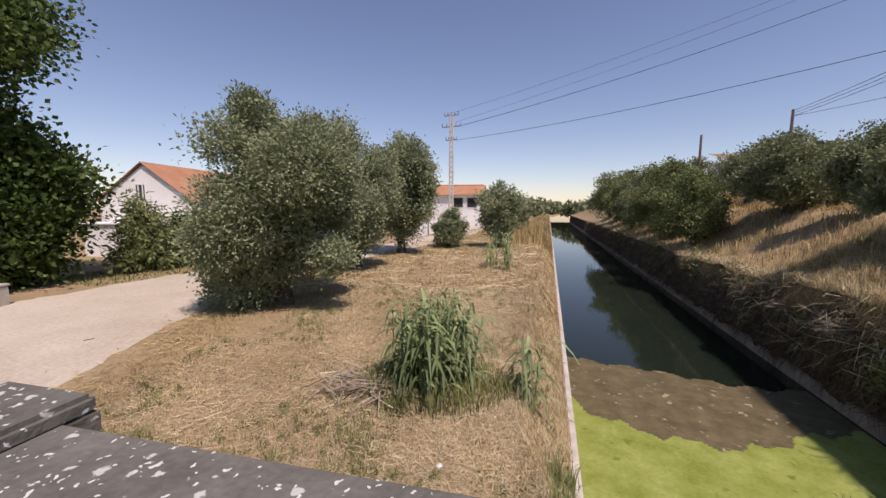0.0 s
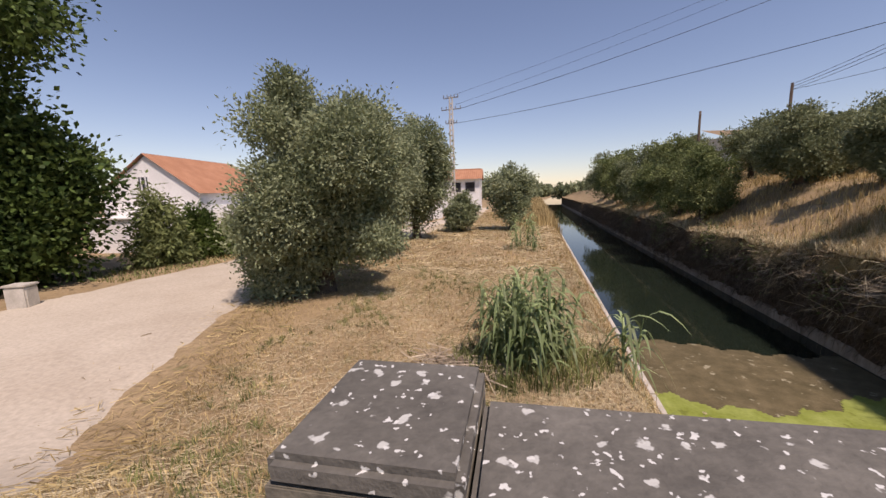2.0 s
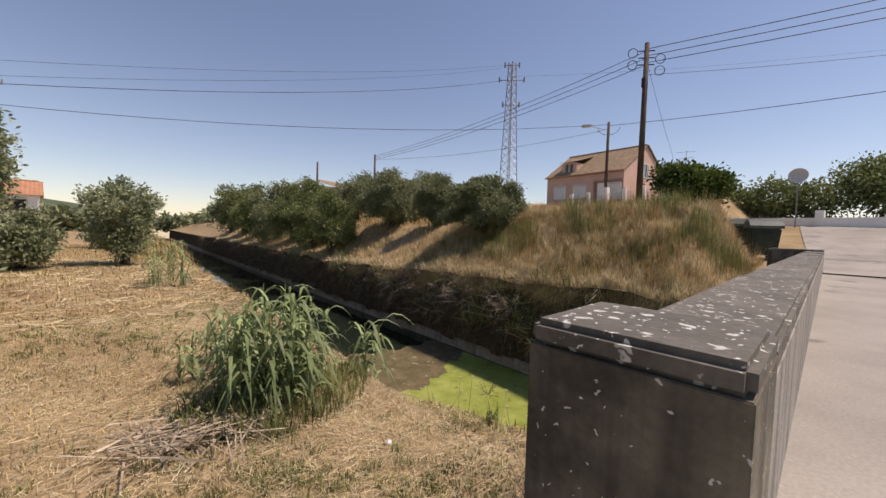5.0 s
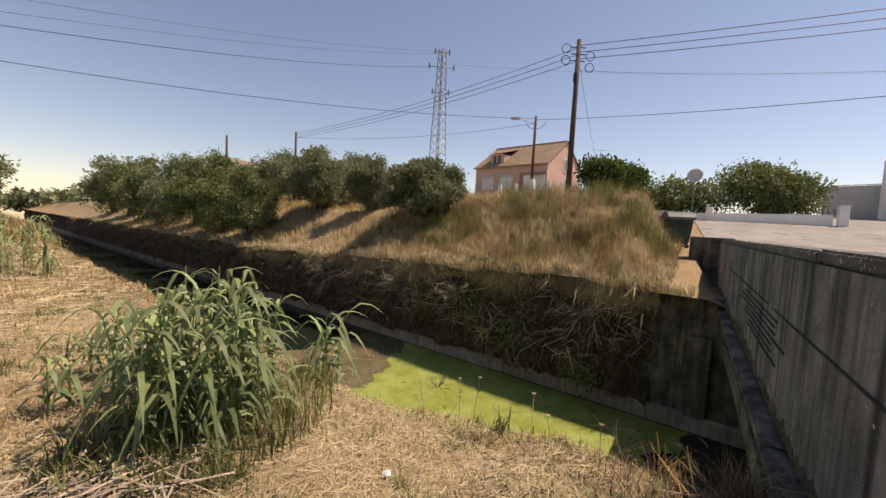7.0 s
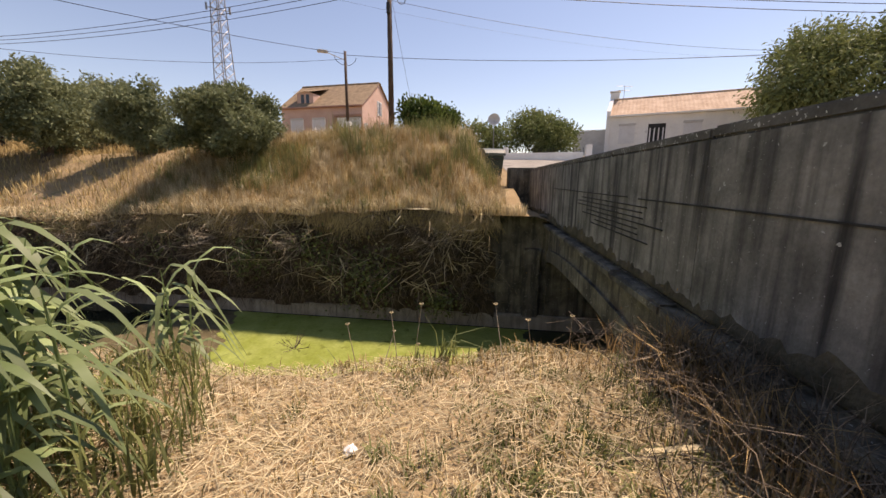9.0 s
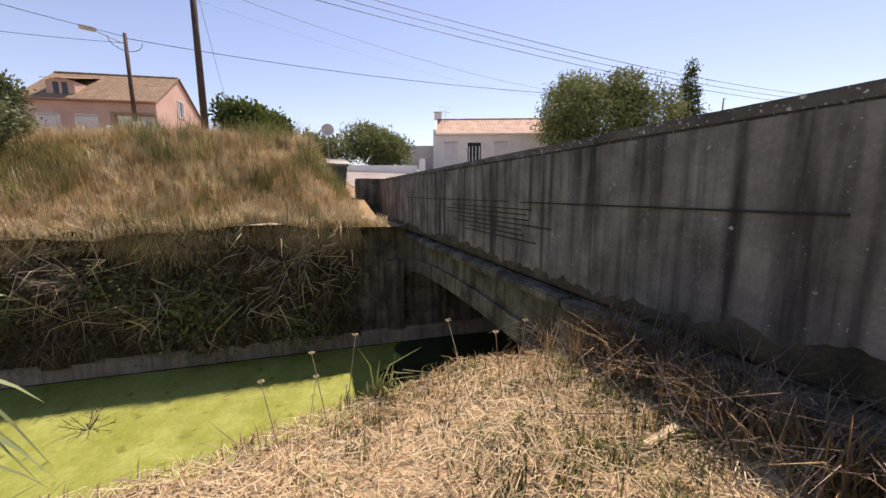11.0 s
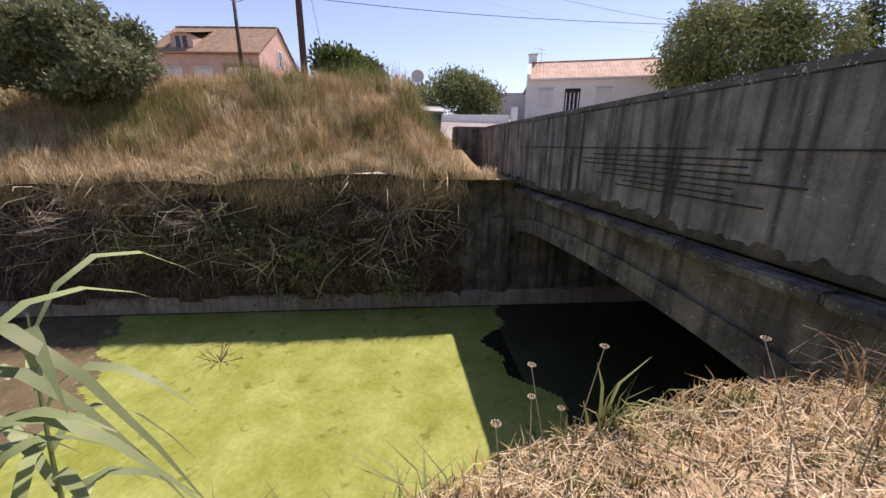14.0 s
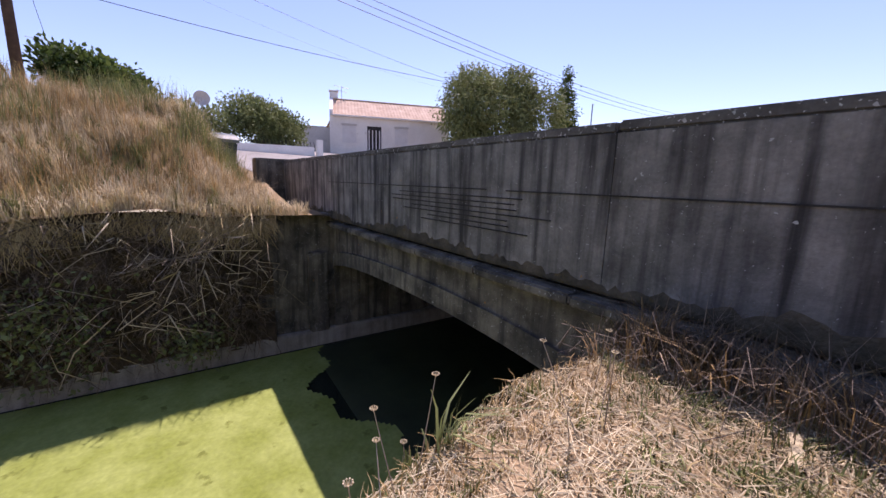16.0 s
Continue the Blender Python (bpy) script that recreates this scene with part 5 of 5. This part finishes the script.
part("wall_panel", bm, "white", lw)
rh = holder("house", "tiled roof and wall showing over the slope", "house", (27.0, 62.0, 3.0))
bm = bmesh.new()
box(bm, pose(27.0, 62.0, 3.0, 0, 0, 20), (9, 6, 4.6), 0.05)
part("wall", bm, "grey_wall", rh)
corrugated("roof", pose(22.0, 57.4, 7.5, 0, 0, 20), 10.0, 3.6, 1.2, "tile", rh, rows=8)

# ---- poles, tower and wires ----


def ring_loop(bm, c, r, seg=12, th=0.02):
    c = Vector(c)
    q = [c + Vector((0.5 * r * math.cos(a), -0.8 * r * math.cos(a), r * math.sin(a))) for a in np.linspace(0, 6.283, seg + 1)]
    for a, b in zip(q, q[1:]):
        tube(bm, a, b, th, th, 4)


def wooden_pole(label, x, y, top, r=0.12, loops=True, lean=(0, 0)):
    z = gz(x, y)
    root = holder("utility_pole", label, "utility pole", (x, y, z), "utility poles")
    bm = bmesh.new()
    tube(bm, (x, y, z - 0.5), (x + lean[0], y + lean[1], top), r * 1.25, r * 0.85, 12)
    part("pole", bm, "wood_pole", root, smooth=True)
    if loops:
        for k in range(4):
            bm = bmesh.new()
            ring_loop(bm, (x + lean[0] + (0.45 if k % 2 else -0.45), y + lean[1] + (-0.5 if k % 2 else 0.5), top - 0.5 - 0.3 * k), 0.24)
            part("cable_loop", bm, "black", root)
        for k in range(3):
            bm = bmesh.new()
            tube(bm, (x + lean[0] - 0.25, y + lean[1] + 0.3, top - 0.4 - 0.35 * k), (x + lean[0] + 0.25, y + lean[1] - 0.3, top - 0.4 - 0.35 * k), 0.03, 0.03, 6)
            part("bracket", bm, "black", root)
        bm = bmesh.new()
        box(bm, pose(x + lean[0] * 0.8 - 0.18, y + lean[1] * 0.8, top - 2.3), (0.18, 0.18, 0.5), 0.02)
        part("junction_box", bm, "black", root)
    return root


wooden_pole("tall dark wooden utility pole with cable loops", 17.6, 8.8, 10.8, 0.13)
p2 = wooden_pole("shorter wooden pole with a street lamp arm", 28.8, 16.0, 10.6, 0.12, False)
bm = bmesh.new()
for k in range(8):
    a0, a1 = math.pi + k * math.pi / 8, math.pi + (k + 1) * math.pi / 8
    tube(bm, (28.8 + 0.5 * math.cos(a0), 16 - 0.75 * math.cos(a0), 10.2 + 0.7 * math.sin(a0)), (28.8 + 0.5 * math.cos(a1), 16 - 0.75 * math.cos(a1), 10.2 + 0.7 * math.sin(a1)), 0.02, 0.02, 5)
part("cable_loop", bm, "black", p2)
bm = bmesh.new()
tube(bm, (28.8, 16, 9.9), (28.0, 17.2, 10.3), 0.03, 0.03, 6)
box(bm, pose(27.8, 17.5, 10.25, 0, 0, 30), (0.35, 0.8, 0.2), 0.04)
part("lamp_head", bm, "grey_wall", p2, "pale street lamp head")
bm = bmesh.new()
box(bm, pose(28.5, 15.8, gz(28.8, 16)), (0.5, 0.4, 1.4), 0.02)
part("meter_box", bm, "white", p2, "white meter box at the foot")

tw = holder("lattice_tower", "grey steel lattice telecom tower", "tower", (38.1, 34.5, gz(38.1, 34.5)))
tb, tt = gz(38.1, 34.5), 24.4
bm = bmesh.new()


def tw_w(z):
    return 0.95 - 0.6 * (z - tb) / (tt - tb)


corners = ((-1, -1), (1, -1), (1, 1), (-1, 1))
levels = np.linspace(tb - 0.3, tt, 19)
for z0, z1 in zip(levels, levels[1:]):
    for i in range(4):
        a, b = corners[i], corners[(i + 1) % 4]
        P0, P1 = Vector((38.1 + a[0] * tw_w(z0), 34.5 + a[1] * tw_w(z0), z0)), Vector((38.1 + a[0] * tw_w(z1), 34.5 + a[1] * tw_w(z1), z1))
        Q0, Q1 = Vector((38.1 + b[0] * tw_w(z0), 34.5 + b[1] * tw_w(z0), z0)), Vector((38.1 + b[0] * tw_w(z1), 34.5 + b[1] * tw_w(z1), z1))
        tube(bm, P0, P1, 0.055, 0.055, 4)
        tube(bm, P0, Q1, 0.03, 0.03, 4)
        tube(bm, Q0, P1, 0.03, 0.03, 4)
part("mast", bm, "steel", tw)
for z, r in ((24.0, 0.7), (22.0, 1.2), (18.6, 0.8)):
    bm = bmesh.new()
    tube(bm, (38.1 - r, 34.5 + r, z), (38.1 + r, 34.5 - r, z), 0.05, 0.05, 5)
    for sgn in (-1, 1):
        box(bm, pose(38.1 + sgn * r, 34.5 - sgn * r, z - 0.3), (0.16, 0.2, 0.75), 0.03)
    part("crossarm", bm, "steel", tw)

cpx, cpy = -9.0, 34.2
cz = gz(cpx, cpy)
cpole = holder("concrete_pole", "slotted concrete power pole with insulators", "utility pole", (cpx, cpy, cz), "utility poles")
bm = bmesh.new()
for sgn in (-1, 1):
    tube(bm, (cpx + sgn * 0.17, cpy, cz - 0.3), (cpx + sgn * 0.12, cpy, 9.7), 0.10, 0.07, 6)
for i in range(22):
    z = cz + 0.5 + i * 0.46
    box(bm, pose(cpx, cpy, z), (0.32 - 0.007 * i, 0.10, 0.14))
part("pole", bm, "conc_pole", cpole)
bm = bmesh.new()
for z, r in ((9.6, 0.65), (8.6, 0.85), (7.4, 0.5)):
    tube(bm, (cpx - r, cpy, z), (cpx + r, cpy, z + 0.05), 0.05, 0.05, 5)
    for k in range(5):
        xk = cpx - r + 2 * r * k / 4
        tube(bm, (xk, cpy, z), (xk, cpy, z + 0.3), 0.045, 0.04, 6)
part("crossarm", bm, "steel", cpole)
lamp = holder("street_lamp", "slim street lamp pole beside the track", "street lamp", (-10.2, 31.0, gz(-10.2, 31)))
bm = bmesh.new()
tube(bm, (-10.2, 31.0, gz(-10.2, 31) - 0.2), (-10.2, 31.0, 4.9), 0.08, 0.06, 8)
part("pole", bm, "steel", lamp)
bm = bmesh.new()
tube(bm, (-10.2, 31.0, 4.8), (-10.9, 31.0, 4.95), 0.035, 0.03, 6)
box(bm, pose(-11.1, 31.0, 4.88), (0.5, 0.2, 0.1), 0.03)
part("lamp_head", bm, "grey_wall", lamp)
for x, y, top in ((13.0, 40.2, 7.9), (17.6, 36.0, 8.8)):
    wooden_pole("thin far pole above the olive slope", x, y, top, 0.11, False)
lamp2 = holder("street_lamp", "street lamp behind the pepper tree", "street lamp", (24.4, -31.3, gz(24.4, -31.3)))
bm = bmesh.new()
tube(bm, (24.4, -31.3, -0.5), (24.4, -31.3, 8.6), 0.09, 0.06, 8)
tube(bm, (24.4, -31.3, 8.5), (25.0, -32.4, 8.8), 0.035, 0.03, 6)
part("pole", bm, "steel", lamp2)


def sweep(bm, q, r, sides=5):
    """One unbroken tube along the points."""
    rings = []
    for i, p in enumerate(q):
        d = (q[min(i + 1, len(q) - 1)] - q[max(i - 1, 0)]).normalized()
        u = d.cross(Vector((0, 0, 1))).normalized()
        w = u.cross(d)
        rings.append([bm.verts.new(p + u * r * math.cos(k * 2 * math.pi / sides) + w * r * math.sin(k * 2 * math.pi / sides)) for k in range(sides)])
    for a, b in zip(rings, rings[1:]):
        for k in range(sides):
            bm.faces.new((a[k], a[(k + 1) % sides], b[(k + 1) % sides], b[k]))


def wire(a, b, sag, r, label="thin black overhead cable"):
    a, b = Vector(a), Vector(b)
    bm = bmesh.new()
    q = [a + (b - a) * t - Vector((0, 0, 4 * sag * t * (1 - t))) for t in np.linspace(0, 1, 17)]
    sweep(bm, q, r)
    return tagged(part("overhead_wire", bm, "black", None), label, "cable", "overhead wires")


wire((28.8, 16, 10.4), (cpx + 0.4, cpy, 7.4), 0.9, 0.017)
wire((37.4, 35.2, 22.0), (cpx + 0.6, cpy, 8.6), 1.0, 0.02)
wire((37.8, 34.8, 23.8), (cpx + 0.4, cpy, 9.0), 0.9, 0.010)
wire((38.5, 34.1, 24.2), (cpx - 0.4, cpy, 9.7), 0.9, 0.010)
for k in range(3):
    wire((17.6, 8.8, 10.4 - 0.35 * k), (17.6, 36.0, 8.7 - 0.2 * k), 0.5, 0.015)
    wire((17.6, 8.8, 10.5 - 0.35 * k), (27.6, -65.2, 11.3 - 0.5 * k), 1.6, 0.018)
wire((28.8, 16, 10.0), (17.6, 36.0, 8.3), 0.6, 0.014)
wire((28.8, 16, 10.3), (23.4, -13.0, 7.5), 0.4, 0.020)
wire((17.6, 8.8, 9.2), (24.8, -13.7, 8.1), 0.5, 0.010)
wire((17.6, 8.8, 10.0), (26.0, 9.5, 5.0), 0.3, 0.009)
wire((38.1, 34.5, 22.5), (84.0, -56.0, 24.0), 3.0, 0.010)

# television aerials and dish
for x, y, z0, h in ((35.2, 11.9, 5.5, 3.1), (33.3, -7.4, 6.2, 2.1)):
    root = holder("tv_aerial", "thin metal television aerial", "aerial", (x, y, z0))
    bm = bmesh.new()
    tube(bm, (x, y, z0 - 1.0), (x, y, z0 + h), 0.025, 0.02, 5)
    part("mast", bm, "steel", root)
    bm = bmesh.new()
    for dz, r in ((0, 0.7), (-0.5 * h / 3, 0.5)):
        tube(bm, (x - 0.3 * r, y + r, z0 + h + dz - 0.1), (x + 0.3 * r, y - r, z0 + h + dz - 0.1), 0.015, 0.015, 4)
        for k in range(5):
            c = Vector((x - 0.3 * r + 0.15 * r * k, y + r - 0.5 * r * k, z0 + h + dz - 0.1))
            tube(bm, c - Vector((0.2, 0.06, 0)), c + Vector((0.2, 0.06, 0)), 0.008, 0.008, 4)
    part("antenna", bm, "steel", root)
dish = holder("satellite_dish", "grey satellite dish on a thin mast", "satellite dish", (25.1, 3.5, 1.4))
bm = bmesh.new()
tube(bm, (25.1, 3.5, 1.2), (25.1, 3.5, 4.3), 0.03, 0.03, 6)
part("mast", bm, "steel", dish)
bm = bmesh.new()
bmesh.ops.create_cone(bm, cap_ends=False, segments=20, radius1=0.12, radius2=0.42, depth=0.14, matrix=pose(25.03, 3.5, 4.40) @ Matrix.Rotation(radians(-80), 4, "Y"))
bmesh.ops.create_circle(bm, cap_ends=True, segments=20, radius=0.12, matrix=pose(25.10, 3.5, 4.39) @ Matrix.Rotation(radians(-80), 4, "Y"))
part("bowl", bm, "grey_wall", dish)


def wheelie_bin(x, y, z, turn):
    """A large wheeled refuse container with a domed lid."""
    m = pose(x, y, z, 0, 0, turn)
    root = holder("refuse_bin", "dark green wheeled refuse container with domed lid", "refuse bin", (x, y, z), "refuse bins")
    bm = bmesh.new()
    g = box(bm, m @ pose(0, 0, 0.16), (1.0, 0.85, 0.95), 0.04)
    for v in bm.verts:
        p = m.inverted() @ v.co
        k = 0.80 + 0.20 * (p.z - 0.16) / 0.95
        v.co = m @ Vector((p.x * k, p.y * k, p.z))
    body = part("body", bm, "bin", root)
    bm = bmesh.new()
    prism(bm, [(-0.54, 1.1), (0.54, 1.1), (0.54, 1.2), (0.40, 1.34), (0.15, 1.42), (-0.15, 1.42), (-0.40, 1.34), (-0.54, 1.2)], m @ Matrix.Translation((0, -0.47, 0)), 0.94)
    part("lid", bm, "lid", root, "sun-faded curved lid")
    for dx in (-0.52, 0.52):
        bm = bmesh.new()
        tube(bm, m @ Vector((dx, -0.2, 0.95)), m @ Vector((dx, 0.2, 0.95)), 0.03, 0.03, 6)
        part("handle", bm, "black", root)
    for dx in (-0.34, 0.34):
        for dy in (-0.28, 0.28):
            bm = bmesh.new()
            tube(bm, m @ Vector((dx - 0.03, dy, 0.09)), m @ Vector((dx + 0.03, dy, 0.09)), 0.09, 0.09, 12)
            part("wheel", bm, "black", root)
    return root


for x, y, tn in ((14.6, 3.3, 20), (15.6, 4.3, 12)):
    wheelie_bin(x, y, gz(x, y), tn)
# concrete box by the dark tree
cb = holder("concrete_box", "small white concrete utility box beside the track", "utility box", (-12.5, 5.7, gz(-12.5, 5.7)))
bm = bmesh.new()
box(bm, pose(-12.5, 5.7, gz(-12.5, 5.7) - 0.1, 0, 0, 25), (0.42, 0.34, 0.58), 0.03)
part("body", bm, "coping", cb)
bm = bmesh.new()
box(bm, pose(-12.5, 5.7, gz(-12.5, 5.7) + 0.48, 0, 0, 25), (0.46, 0.38, 0.05), 0.015)
part("cover", bm, "coping", cb)
# litter
for i, (x, y) in enumerate(((-1.06, 3.5), (-3.2, 2.9))):
    r = random.Random(300 + i)
    bm = bmesh.new()
    bmesh.ops.create_icosphere(bm, subdivisions=2, radius=0.035)
    for v in bm.verts:
        v.co = Vector((v.co.x * r.uniform(0.7, 1.2), v.co.y * r.uniform(0.7, 1.3), v.co.z * r.uniform(0.3, 0.6)))
    bmesh.ops.transform(bm, matrix=pose(x, y, gz(x, y) + 0.025, 0, 0, r.uniform(0, 180)), verts=bm.verts)
    tagged(part("litter", bm, "shutter"), "crumpled white scrap lying on the straw", "litter", "litter")
bm = bmesh.new()
box(bm, pose(-0.95, 2.0, gz(-0.95, 2.0) + 0.02, 8, 0, 105), (0.30, 0.05, 0.02), 0.006)
tagged(part("wood_stick", bm, "pale_straw"), "short split stick of pale wood", "stick")
